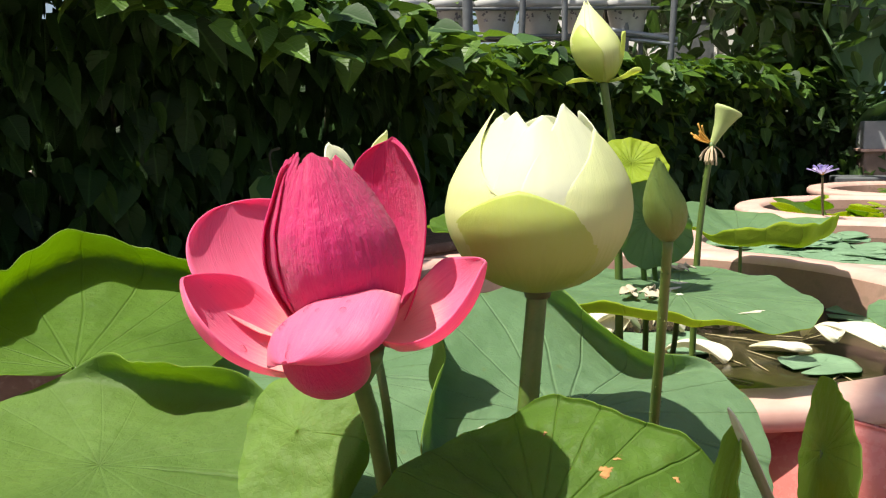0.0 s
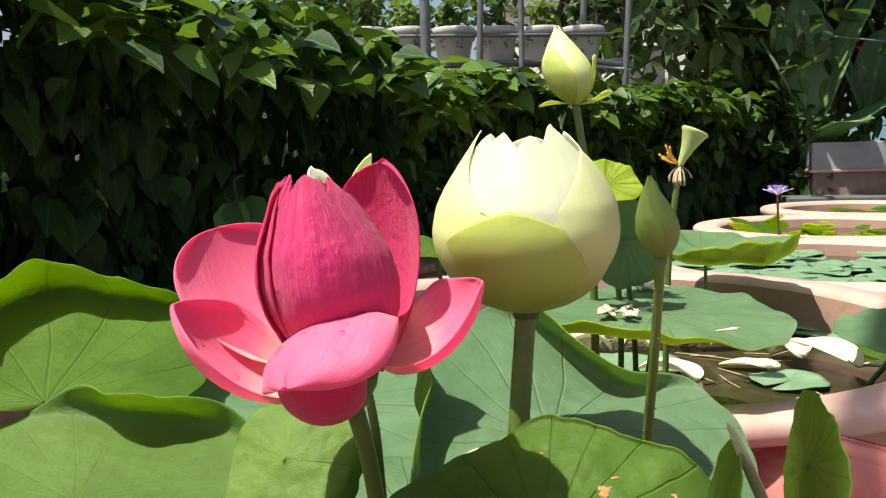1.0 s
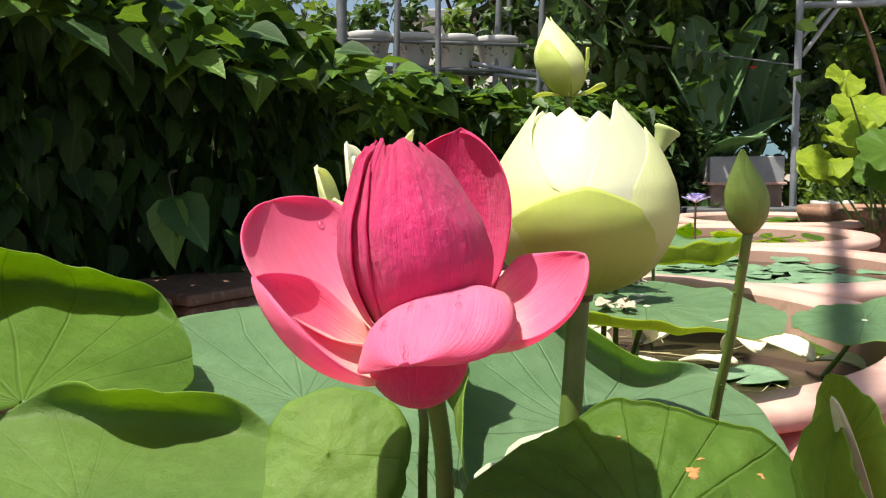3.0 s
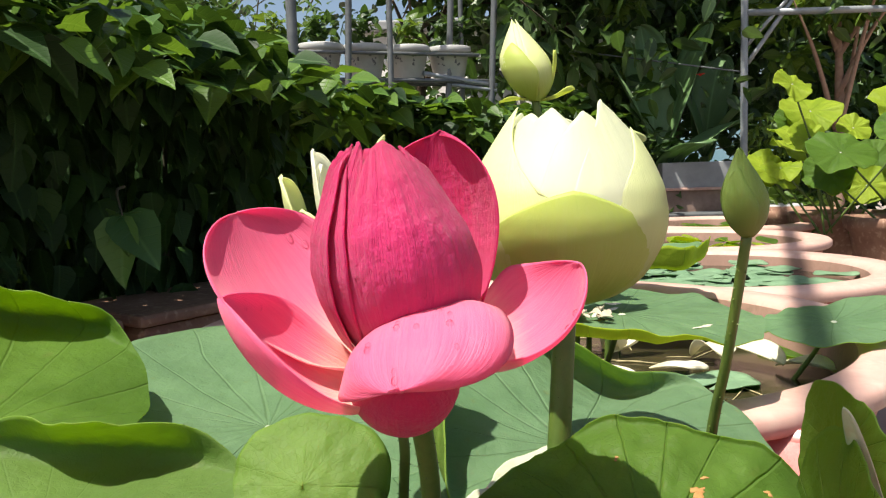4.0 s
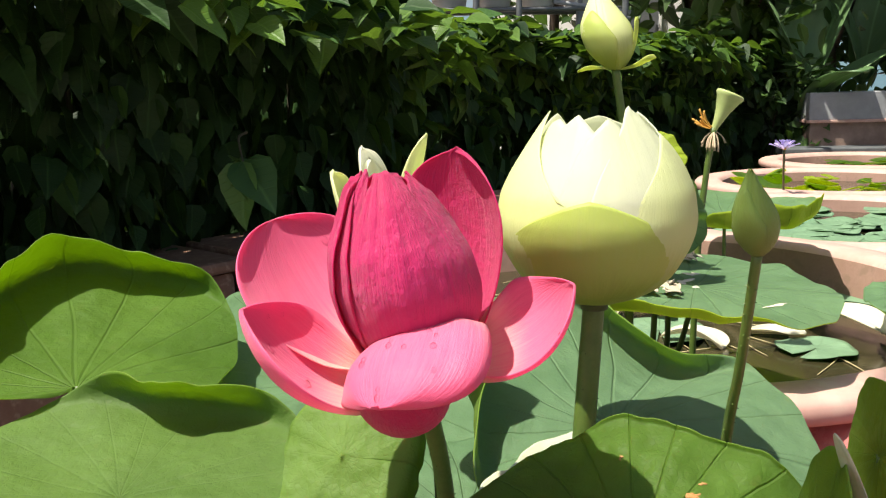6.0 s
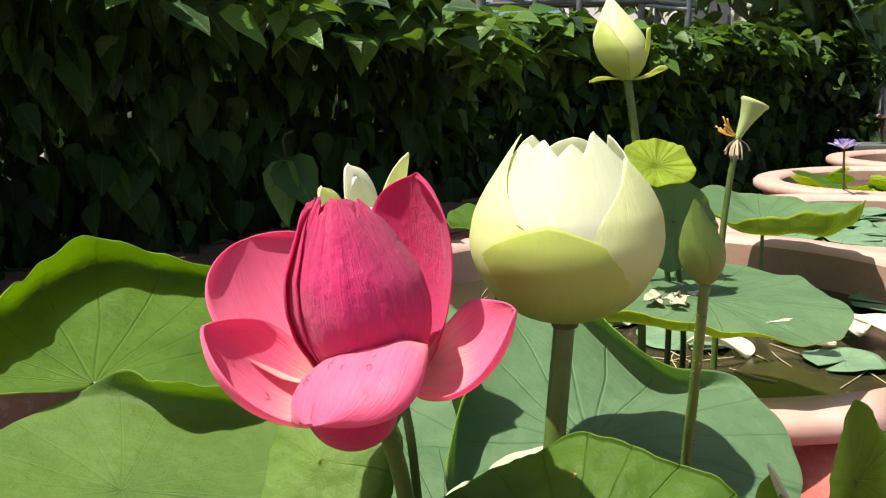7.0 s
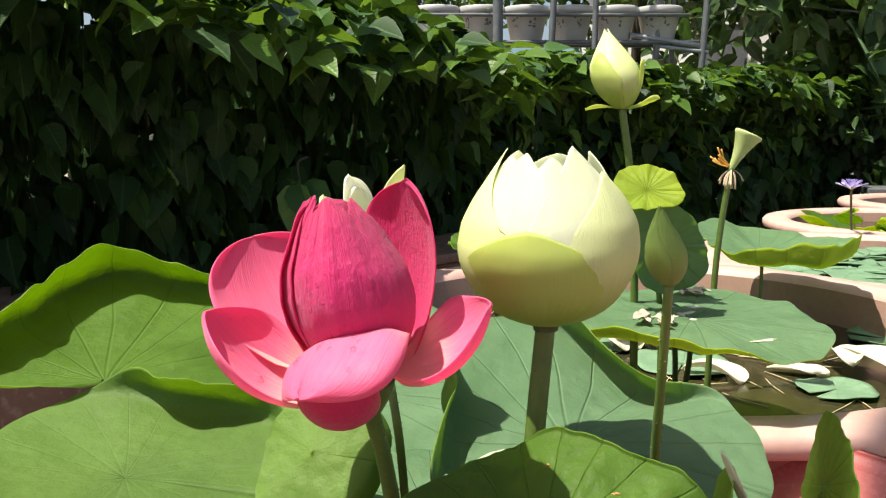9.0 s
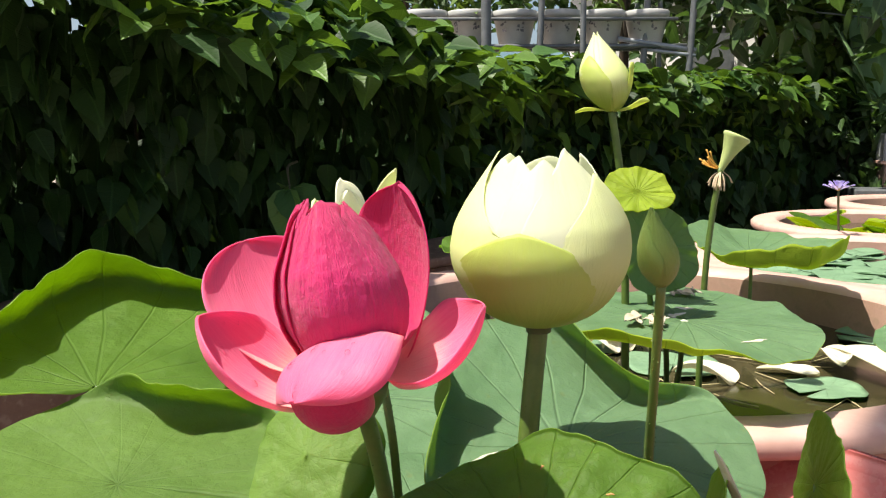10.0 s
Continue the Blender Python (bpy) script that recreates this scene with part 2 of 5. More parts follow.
M_BANANA = foliage_material("banana_leaf", (0.12, 0.22, 0.085), (0.18, 0.29, 0.12), (0.25, 0.40, 0.08), trans=0.3)
M_BARK = plain_material("bark", (0.06, 0.045, 0.03), (0.12, 0.09, 0.06), 25, 0.85, 0.6)
M_BARK_PINK = plain_material("pinkish_bark", (0.28, 0.16, 0.11), (0.40, 0.26, 0.19), 25, 0.8, 0.5)
M_TWIG = plain_material("twig", (0.05, 0.045, 0.025), (0.09, 0.08, 0.045), 60, 0.8)
M_RIM = plain_material("faded_pot_rim", (0.46, 0.27, 0.22), (0.56, 0.37, 0.31), 7, 0.6, 0.15, spots=(0.50, 0.35, 0.29), fine=90)
M_POT = plain_material("terracotta_body", (0.26, 0.085, 0.06), (0.36, 0.13, 0.09), 9, 0.55, 0.2, spots=(0.30, 0.13, 0.10))
M_POT_INNER = plain_material("bare_clay_inner", (0.24, 0.14, 0.10), (0.34, 0.21, 0.16), 8, 0.7, 0.25, spots=(0.20, 0.13, 0.09))
M_POT_PINK = plain_material("pink_plastic_pot", (0.40, 0.085, 0.075), (0.52, 0.17, 0.15), 9, 0.26, 0.12, fine=70)
M_POT_BROWN = plain_material("brown_clay_pot", (0.20, 0.10, 0.065), (0.30, 0.17, 0.11), 12, 0.75, 0.3, spots=(0.36, 0.24, 0.17))
M_WATER = plain_material("murky_water", (0.022, 0.020, 0.010), (0.045, 0.036, 0.016), 7, 0.16, 0.10, fine=30, dist=0.002)
M_STRAW = plain_material("straw", (0.30, 0.26, 0.13), (0.45, 0.38, 0.2), 30, 0.8)
M_STEEL = plain_material("galvanised_steel", (0.22, 0.24, 0.26), (0.34, 0.36, 0.38), 18, 0.45, 0.1, metal=0.35)
M_STEEL_DARK = plain_material("dark_steel", (0.10, 0.11, 0.115), (0.17, 0.18, 0.185), 18, 0.5, 0.1, metal=0.3)
M_PLANTER = plain_material("white_planter", (0.36, 0.36, 0.35), (0.46, 0.46, 0.45), 10, 0.4, 0.05)
M_INK = plain_material("planter_motif", (0.10, 0.10, 0.12), (0.16, 0.15, 0.16), 30, 0.5)
M_SOIL = plain_material("soil", (0.05, 0.035, 0.022), (0.10, 0.07, 0.045), 30, 0.95, 0.6)
M_CONCRETE = plain_material("grey_slab", (0.24, 0.25, 0.26), (0.34, 0.35, 0.36), 9, 0.7, 0.2)
M_BRICKRED = plain_material("brown_block", (0.20, 0.13, 0.10), (0.30, 0.21, 0.17), 14, 0.85, 0.4)
M_WALL = plain_material("white_wall", (0.74, 0.73, 0.70), (0.82, 0.81, 0.78), 3, 0.7, 0.1)
M_GROUND = plain_material("paved_ground", (0.23, 0.18, 0.15), (0.33, 0.27, 0.23), 2.5, 0.85, 0.3, fine=60, spots=(0.26, 0.22, 0.17))
M_HILL = plain_material("far_hill", (0.05, 0.10, 0.13), (0.08, 0.14, 0.16), 0.15, 0.95, 0.3, fine=1.0)
M_RED = plain_material("red_flower", (0.55, 0.02, 0.02), (0.68, 0.05, 0.04), 40, 0.5)


def drop_material():
    """A thin clear drop: mostly see-through with a bright gloss."""
    k = Nodes("water_drop")
    clear = k.n("ShaderNodeBsdfTransparent")
    clear.inputs[0].default_value = (0.97, 0.95, 0.96, 1)
    gloss = k.n("ShaderNodeBsdfGlossy")
    gloss.inputs["Roughness"].default_value = 0.12
    ms = k.n("ShaderNodeMixShader")
    fr = k.n("ShaderNodeFresnel")
    fr.inputs[0].default_value = 1.2
    k.link(fr.outputs[0], ms.inputs[0])
    k.link(clear.outputs[0], ms.inputs[1])
    k.link(gloss.outputs[0], ms.inputs[2])
    out = k.n("ShaderNodeOutputMaterial")
    k.link(ms.outputs[0], out.inputs[0])
    return k.mat


M_DROP = drop_material()
M_SCAR = plain_material("leaf_scar", (0.30, 0.13, 0.03), (0.42, 0.24, 0.08), 80, 0.8, 0.4)
M_SCAR_PALE = plain_material("pale_leaf_scar", (0.50, 0.46, 0.33), (0.62, 0.56, 0.42), 80, 0.8, 0.4)

# ---- mesh helpers ----


def mesh_from(name, verts, faces, uvs=None, mats=(), smooth=True, face_mats=None):
    me = bpy.data.meshes.new(name)
    me.from_pydata([tuple(map(float, v)) for v in verts], [], [tuple(map(int, f)) for f in faces])
    if uvs is not None:
        layer = me.uv_layers.new(name="UVMap")
        idx = np.empty(len(me.loops), dtype=np.int32)
        me.loops.foreach_get("vertex_index", idx)
        layer.data.foreach_set("uv", np.asarray(uvs, dtype=np.float32)[idx].ravel())
    for m in mats:
        me.materials.append(m)
    if smooth:
        me.polygons.foreach_set("use_smooth", np.ones(len(me.polygons), dtype=bool))
    if face_mats is not None:
        me.polygons.foreach_set("material_index", np.asarray(face_mats, dtype=np.int32))
    me.update()
    return me


def thing(name, label, category, group="", kind="", at=(0, 0, 0)):
    ob = new(name)
    ob.location = at
    ob.empty_display_size = 0.02
    return tagged(ob, label, category, group, kind)


def part(name, me, parent, label="", kind=""):
    ob = new(name, me)
    if parent is not None:
        ob.parent = parent
        if parent.parent is None:
            ob.matrix_parent_inverse = Matrix.Translation(-parent.location)
    return tagged(ob, label, "", "", kind)


def solid(ob, thick, offset=0.0, rim_mat=None):
    md = ob.modifiers.new("thickness", "SOLIDIFY")
    md.thickness = thick
    md.offset = offset
    if rim_mat is not None:
        md.material_offset = rim_mat
        md.material_offset_rim = rim_mat
    return ob


def grid(P, closed=False):
    """Faces and uv of an n x m grid of points (m runs across or round)."""
    n, m = P.shape[:2]
    faces = []
    for i in range(n - 1):
        for j in range(m if closed else m - 1):
            a, b = i * m + j, i * m + (j + 1) % m
            faces.append((a, b, b + m, a + m))
    uv = np.stack(np.meshgrid(np.linspace(0, 1, m), np.linspace(0, 1, n)), -1).reshape(-1, 2)
    return P.reshape(-1, 3), faces, uv


def lathe(profile, seg=48, centre=(0, 0, 0), wob=0.0, seed=0):
    """Surface of revolution from (radius, z) pairs."""
    a = np.linspace(0, 2 * math.pi, seg, endpoint=False)
    rng = np.random.RandomState(seed)
    ph = rng.uniform(0, 6.28, 3)
    w = 1 + wob * (np.sin(2 * a + ph[0]) + 0.5 * np.sin(3 * a + ph[1]))
    P = np.array([[(centre[0] + r * k * math.cos(t), centre[1] + r * k * math.sin(t), centre[2] + z) for t, k in zip(a, w)] for r, z in profile])
    return grid(P, True)


def bez(points, n=16):
    """Smooth curve through the points (Catmull-Rom)."""
    p = [np.array(q, float) for q in points]
    p = [2 * p[0] - p[1]] + p + [2 * p[-1] - p[-2]]
    out = []
    for i in range(1, len(p) - 2):
        for s in np.linspace(0, 1, n, endpoint=False):
            a, b, c, d = p[i - 1:i + 3]
            out.append(0.5 * ((2 * b) + (c - a) * s + (2 * a - 5 * b + 4 * c - d) * s ** 2 + (3 * b - a - 3 * c + d) * s ** 3))
    out.append(p[-2])
    return np.array(out)


def tube(points, radii, seg=10, n=8, cap=True):
    """Tapered tube along a smooth curve."""
    C = bez(points, n)
    R = np.interp(np.linspace(0, 1, len(C)), np.linspace(0, 1, len(radii)), radii)
    T = np.gradient(C, axis=0)
    T /= np.linalg.norm(T, axis=1)[:, None]
    up = np.array([0.0, 1.0, 0.0]) if abs(T[0][1]) < 0.9 else np.array([1.0, 0, 0])
    P = []
    for c, t, r in zip(C, T, R):
        x = np.cross(up, t)
        x /= np.linalg.norm(x)
        y = np.cross(t, x)
        P.append([c + r * (math.cos(a) * x + math.sin(a) * y) for a in np.linspace(0, 2 * math.pi, seg, endpoint=False)])
    v, f, uv = grid(np.array(P), True)
    if cap:
        m, n2 = seg, len(C)
        f = f + [tuple(range(m - 1, -1, -1)), tuple(range((n2 - 1) * m, n2 * m))]
    return v, f, uv


def merge(*pieces):
    """Joins (verts, faces, uv) triples into one."""
    V, F, U, o = [], [], [], 0
    for v, f, u in pieces:
        V.append(np.asarray(v, float))
        F += [tuple(i + o for i in q) for q in f]
        U.append(np.asarray(u, float) if u is not None else np.zeros((len(v), 2)))
        o += len(v)
    return np.concatenate(V), F, np.concatenate(U)


def box(x0, y0, z0, x1, y1, z1, bev=0.004):
    """A block with bevelled edges."""
    bm = bmesh.new()
    bmesh.ops.create_cube(bm, size=1)
    for v in bm.verts:
        v.co = Vector(((x0 + x1) / 2 + v.co.x * (x1 - x0), (y0 + y1) / 2 + v.co.y * (y1 - y0), (z0 + z1) / 2 + v.co.z * (z1 - z0)))
    if bev > 0:
        bmesh.ops.bevel(bm, geom=bm.edges[:], offset=bev, segments=2, affect="EDGES", profile=0.5)
    bm.verts.index_update()
    v = np.array([q.co[:] for q in bm.verts])
    f = [tuple(q.index for q in fc.verts) for fc in bm.faces]
    bm.free()
    return v, f, None


def turn_z(v, deg, about=(0, 0)):
    a = radians(deg)
    v = np.array(v, float)
    x, y = v[:, 0] - about[0], v[:, 1] - about[1]
    v[:, 0], v[:, 1] = about[0] + x * math.cos(a) - y * math.sin(a), about[1] + x * math.sin(a) + y * math.cos(a)
    return v


def frame_of(normal):
    n = np.array(normal, float)
    n /= np.linalg.norm(n)
    x = np.array([1.0, 0, 0])
    x -= n * x.dot(n)
    x /= np.linalg.norm(x)
    return x, np.cross(n, x), n


def ring_interp(table, cols, a, blur=9):
    """Smooth periodic values round a rim from (degrees, v...) rows."""
    t = sorted(table)
    out = []
    for c in cols:
        xs = [r[0] - 360 for r in t] + [r[0] for r in t] + [r[0] + 360 for r in t]
        ys = [r[c] for r in t] * 3
        d = np.arange(0, 360, 2.0)
        y = np.interp(d, xs, ys)
        k = np.exp(-0.5 * (np.arange(-15, 16) * 2 / blur) ** 2)
        k /= k.sum()
        y = np.convolve(np.concatenate([y[-15:], y, y[:15]]), k, "valid")
        out.append(np.interp(a % 360, np.append(d, 360), np.append(y, y[0])))
    return out


def stalk(parent, pts, radii, mat, prickles=0, seed=0, label=""):
    v, f, uv = tube(pts, radii, 12, 10)
    stem = part("stem", mesh_from("stem", v, f, uv, [mat]), parent, label)
    if prickles:
        rng = np.random.RandomState(seed)
        C = bez(pts, 10)
        R = np.interp(np.linspace(0, 1, len(C)), np.linspace(0, 1, len(radii)), radii)
        V, F = [], []
        for _ in range(prickles):
            i = rng.randint(1, len(C) - 1)
            a = rng.uniform(0, 6.28)
            d = np.array([math.cos(a), math.sin(a), 0])
            s = np.array([-math.sin(a), math.cos(a), 0])
            c = C[i] + d * R[i] * 0.96 + np.array([0, 0, rng.uniform(-0.004, 0.004)])
            r = 0.0006
            o = len(V)
            V += [c + s * r, c - s * r, c + np.array([0, 0, r * 1.4]), c + d * 0.0016]
            F += [(o, o + 2, o + 3), (o + 2, o + 1, o + 3), (o + 1, o, o + 3)]
        part("prickles", mesh_from("prickles", V, F, None, [mat], False), stem, "fine dark prickles", "stuff")


def lotus_leaf(label, centre, normal, rim, top, under, power=1.7, dip=0.008, wave=0.003, bumpy=0.0009, seed=0, foot=None, stem_r=0.004, group="lotus leaves", name="lotus_leaf", scars=(), navel=True, ribs=0.0013, frill=1.0):
    """A peltate leaf: rim rows are (degrees, radius, height, turn, length) in the leaf's own plane; past the rim the
    margin turns up by so many degrees over that length. Scars are (degrees, share of radius, size, stretch, material)."""
    X, Y, N = frame_of(normal)
    rng = np.random.RandomState(seed + 5)
    na, nr, ne = 144, 24, 9
    a = np.linspace(0, 360, na + 1)
    rows = [tuple(r) + (0, 0) if len(r) == 3 else tuple(r) for r in rim]
    R, H, CU, LN = ring_interp(rows, (1, 2, 3, 4), a, 8)
    ph = rng.uniform(0, 6.28, 4)
    ar = np.radians(a)
    edge = 1 + 0.010 * np.sin(9 * ar + ph[0]) + 0.008 * np.sin(17 * ar + ph[1])
    centre = np.array(centre, float)
    C, S = np.outer(np.cos(ar), X) + np.outer(np.sin(ar), Y), N

    def row(q):
        h = H * q ** power + dip * (q ** 0.5 - 1)
        h = h + wave * q ** 2 * (np.sin(7 * ar + ph[2]) + 0.6 * np.sin(13 * ar + ph[3]))
        return R * q * edge, h + ribs * q * (1 - 0.3 * q) * np.abs(np.sin(10.5 * ar))

    rr, hh = [], []
    for i in range(nr):
        x, h = row((i / (nr - 1)) ** 0.8)
        rr.append(x)
        hh.append(h)
    if max(LN) > 0:
        slope = np.arctan2(hh[-1] - hh[-3], rr[-1] - rr[-3])
        x, h = rr[-1], hh[-1]
        wv = 1 + frill * (0.10 * np.sin(11 * ar + ph[1]) + 0.06 * np.sin(23 * ar))
        for k in range(1, ne + 1):
            s = min(1.0, k / ne * 1.6)
            al = slope + np.radians(CU) * (s * s * (3 - 2 * s))
            x = x + np.cos(al) * (LN * wv / ne + 1e-5)
            h = h + np.sin(al) * (LN * wv / ne + 1e-5)
            rr.append(x)
            hh.append(h)
    P = np.array([centre + C * x[:, None] + np.outer(h, S) for x, h in zip(rr, hh)])
    if bumpy:
        for i in range(1, len(P)):
            for j in range(na + 1):
                p = P[i, j % na]
                P[i, j] = P[i, j] + N * bumpy * (noise.noise((p[0] * 55, p[1] * 55, p[2] * 55 + seed)) + 0.7 * noise.noise((p[0] * 130, p[1] * 130, seed)))
        P[:, na] = P[:, 0]
    v, f, uv = grid(P)
    f = [q[::-1] for q in f]
    ob = thing(name, label, "leaf", group, "", tuple(float(c) for c in centre))
    blade = part("blade", mesh_from("blade", v, f, uv, [top, under]), ob)
    solid(blade, 0.0011, -1.0, 1)
    n2, m2, _ = lathe([(0.0005, 0.0014), (0.003, 0.0012), (0.0046, 0.0003), (0.006, -0.001)], 14)
    nav = [centre + N * (p[2] - dip + 0.0006) + X * p[0] + Y * p[1] for p in n2]
    if navel:
        part("navel", mesh_from("navel", nav, [q[::-1] for q in m2], None, [M_LEAF_PALE]), blade, "pale navel where the veins meet")
    for n, (deg, q, size, stretch, mat) in enumerate(scars):
        j = int(round((deg % 360) / 360 * na))
        i = max(1, min(nr - 2, int(round(q ** 1.25 * (nr - 1)))))
        c = P[i, j]
        t1 = P[i, (j + 1) % na] - P[i, j - 1]
        t2 = P[i + 1, j] - P[i - 1, j]
        t1, t2 = t1 / np.linalg.norm(t1), t2 / np.linalg.norm(t2)
        nn = np.cross(t2, t1)
        nn = nn if nn.dot(N) > 0 else -nn
        rs = np.random.RandomState(900 + n + seed)
        ang = np.linspace(0, 2 * math.pi, 26, endpoint=False)
        lob = 1 + 0.35 * np.sin(2 * ang + rs.uniform(0, 6)) + 0.35 * np.sin(3 * ang + rs.uniform(0, 6)) + 0.2 * np.sin(7 * ang + rs.uniform(0, 6))
        ring = []
        for qq, up in ((0.05, 0.0009), (0.8, 0.0009), (1.0, 0.0003)):
            ring.append([c + nn * up + t1 * math.cos(b) * size * l * qq * stretch + t2 * math.sin(b) * size * l * qq for b, l in zip(ang, lob)])
        sv, sf, su = grid(np.array(ring), True)
        part("scar", mesh_from("scar", sv, sf, su, [mat]), blade, "dry scar on the blade")
    if foot is not None:
        c = centre - N * (dip + 0.002)
        m = (c + np.array(foot)) / 2 + np.array([0.01, 0.01, 0.0])
        stalk(ob, [foot, m, c], [stem_r * 1.15, stem_r, stem_r * 0.85], M_STEM, 30, seed)
    return ob


def open_petal(base, az, length, width, e0, e1, cup0=0.9, cup1=0.4, bend=1.0, shape=(0.8, 4.0, 1.15), roll=0.0, flare=0.0, wav=0.002, seed=0, nose=0.0, n=30, m=21, skew=0.0):
    """A petal that leaves its base at e0 degrees above level and ends at e1, hollowed across by cup (radians)."""
    rng = np.random.RandomState(seed)
    ph = rng.uniform(0, 6.28, 4)
    a = radians(az)
    out, side = np.array([math.cos(a), math.sin(a), 0]), np.array([-math.sin(a), math.cos(a), 0])
    up = np.array([0, 0, 1.0])
    P = np.zeros((n, m, 3))
    pos = np.array(base, float)
    last = 0.0
    for i in range(n):
        s = 1 - (1 - i / (n - 1)) ** 1.7
        e = radians(e0 + (e1 - e0) * s ** bend)
        tan = out * math.cos(e) + up * math.sin(e)
        nor = -out * math.sin(e) + up * math.cos(e)
        pos = pos + tan * length * (s - last)
        last = s
        ro = radians(roll) * min(1.0, s * 4)
        sd = side * math.cos(ro) + nor * math.sin(ro)
        nn = nor * math.cos(ro) - side * math.sin(ro)
        w = width * (0.10 + 0.90 * s ** shape[0]) * (1 - s ** shape[1]) ** 0.5 * shape[2]
        w = max(w, 0.0006)
        c = cup0 + (cup1 - cup0) * s
        c = math.copysign(max(0.02, abs(c)), c)
        for j, q in enumerate(np.linspace(-1, 1, m)):
            lat = w * math.sin(c * q) / c
            lift = w * (1 - math.cos(c * q)) / c
            fl = -flare * w * abs(q) ** 4 * s
            ripple = wav * s * (math.sin(5 * q + 4 * s + ph[0]) + 0.6 * math.sin(9 * q - 7 * s + ph[1])) * abs(q)
            P[i, j] = pos + sd * (lat + skew * s * s * length) + nn * (lift + fl + ripple) + tan * nose * length * s ** 6 * (1 - abs(q))
    v, f, uv = grid(P)
    uv[:, 1] = 1 - (1 - uv[:, 1]) ** 1.7
    return v, f, uv


def shell_petal(base, tip, prof, az, half, t1, t0=0.0, gap=0.0, flare=0.0, shape=2.4, seed=0, n=20, m=17, point=0.012, edge=0.0, arch=0.42, bow=(0, 0), kink=0.0, crumple=0.0):
    """A petal that lies on a bud: prof gives (height share, radius), az and half (degrees) where it sits, t1 how high it reaches."""
    base, tip = np.array(base, float), np.array(tip, float)
    ht = np.array([p[0] for p in prof])
    hr = np.array([p[1] for p in prof])
    rng = np.random.RandomState(seed)
    ph = rng.uniform(0, 6.28, 3)
    P = np.zeros((n, m, 3))
    for i in range(n):
        s = i / (n - 1)
        for j, q in enumerate(np.linspace(-1, 1, m)):
            fall = abs(q) ** shape
            t = t0 + (t1 - t0) * s * (1 - (arch * fall) * s)
            t += point * s ** 5 * max(0.0, 1 - abs(q) * 2.4) ** 1.4
            wd = half * (0.5 + 0.5 * math.sin(math.pi * min(1, 0.12 + s * 0.7)))
            an = radians(az + q * wd)
            r = np.interp(t, ht, hr) + gap + flare * s ** 4 + 0.0012 * math.sin(3 * q + 5 * s + ph[0]) * s + edge * abs(q) ** 3
            r += kink * (0.35 - abs(q)) * min(1, 2.2 * s)
            ax = base + (tip - base) * t
            ax = ax + np.array([bow[0], bow[1], 0]) * 4 * t * (1 - t)
            if crumple:
                c0 = noise.noise((q * 5, s * 2.2, seed)) + 0.5 * noise.noise((q * 13, s * 5, seed)) + 0.35 * noise.noise((q * 16, s * 16, seed))
                r += crumple * c0 * (0.35 + s)
                ax[2] += crumple * 2.2 * noise.noise((q * 4, 7, seed)) * s ** 6
            P[i, j] = (ax[0] + r * math.cos(an), ax[1] + r * math.sin(an), ax[2])
    return grid(P)


def smooth_prof(rows, n=60):
    t = np.linspace(0, 1, n)
    y = np.interp(t, [r[0] for r in rows], [r[1] for r in rows])
    k = np.array([1, 2, 3, 4, 3, 2, 1.0])
    k /= k.sum()
    z = np.convolve(np.pad(y, 3, "edge"), k, "valid")
    z[0], z[-1] = y[0], y[-1]
    return list(zip(t, z))


def add_petal(parent, g, mats, label="", thick=0.0009, name="petal"):
    ob = part(name, mesh_from(name, g[0], g[1], g[2], mats), parent, label)
    solid(ob, thick, 0.0)
    return ob


def leaf_shape(kind=0):
    """A small ovate pointed leaf along +y, about 1 long, folded at its midrib and drooping: verts, faces, uv."""
    rows = [(0.0, 0.02), (0.10, 0.22), (0.28, 0.36), (0.5, 0.34), (0.72, 0.22), (0.88, 0.09), (1.0, 0.0)] if kind == 0 else \
        [(0.0, 0.02), (0.15, 0.15), (0.4, 0.24), (0.65, 0.2), (0.85, 0.1), (1.0, 0.0)]
    V, U, F = [], [], []
    for s, w in rows:
        z = -0.22 * s * s + 0.02 * math.sin(9 * s)
        V += [(-w, s - 0.06 * (w > 0.2), z + w * 0.32), (0, s, z), (w, s - 0.06 * (w > 0.2), z + w * 0.32)]
        U += [(0.5 - w, s), (0.5, s), (0.5 + w, s)]
    for i in range(len(rows) - 1):
        a = i * 3
        F += [(a, a + 1, a + 4, a + 3), (a + 1, a + 2, a + 5, a + 4)]
    return np.array(V), F, np.array(U)


def scatter(name, shape, mats4, mat, parent, label="", kind="stuff"):
    """Joins many copies of one leaf shape into one mesh; mats4 is an (n, 4, 4) array."""
    v, f, uv = shape
    k, n = len(v), len(mats4)
    h = np.concatenate([v, np.ones((k, 1))], 1)
    V = np.einsum("nij,kj->nki", mats4, h)[:, :, :3].reshape(-1, 3)
    q = np.array([x for x in f if len(x) == 4])
    faces = (q[None] + (np.arange(n) * k)[:, None, None]).reshape(-1, 4)
    me = bpy.data.meshes.new(name)
    me.vertices.add(len(V))
    me.vertices.foreach_set("co", V.astype(np.float32).ravel())
    me.loops.add(faces.size)
    me.loops.foreach_set("vertex_index", faces.astype(np.int32).ravel())
    me.polygons.add(len(faces))
    me.polygons.foreach_set("loop_start", np.arange(0, faces.size, 4, dtype=np.int32))
    me.update(calc_edges=True)
    layer = me.uv_layers.new(name="UVMap")
    layer.data.foreach_set("uv", np.tile(uv, (n, 1))[faces.ravel()].astype(np.float32).ravel())
    me.materials.append(mat)
    me.polygons.foreach_set("use_smooth", np.ones(len(faces), dtype=bool))
    me.validate()
    return part(name, me, parent, label, kind)


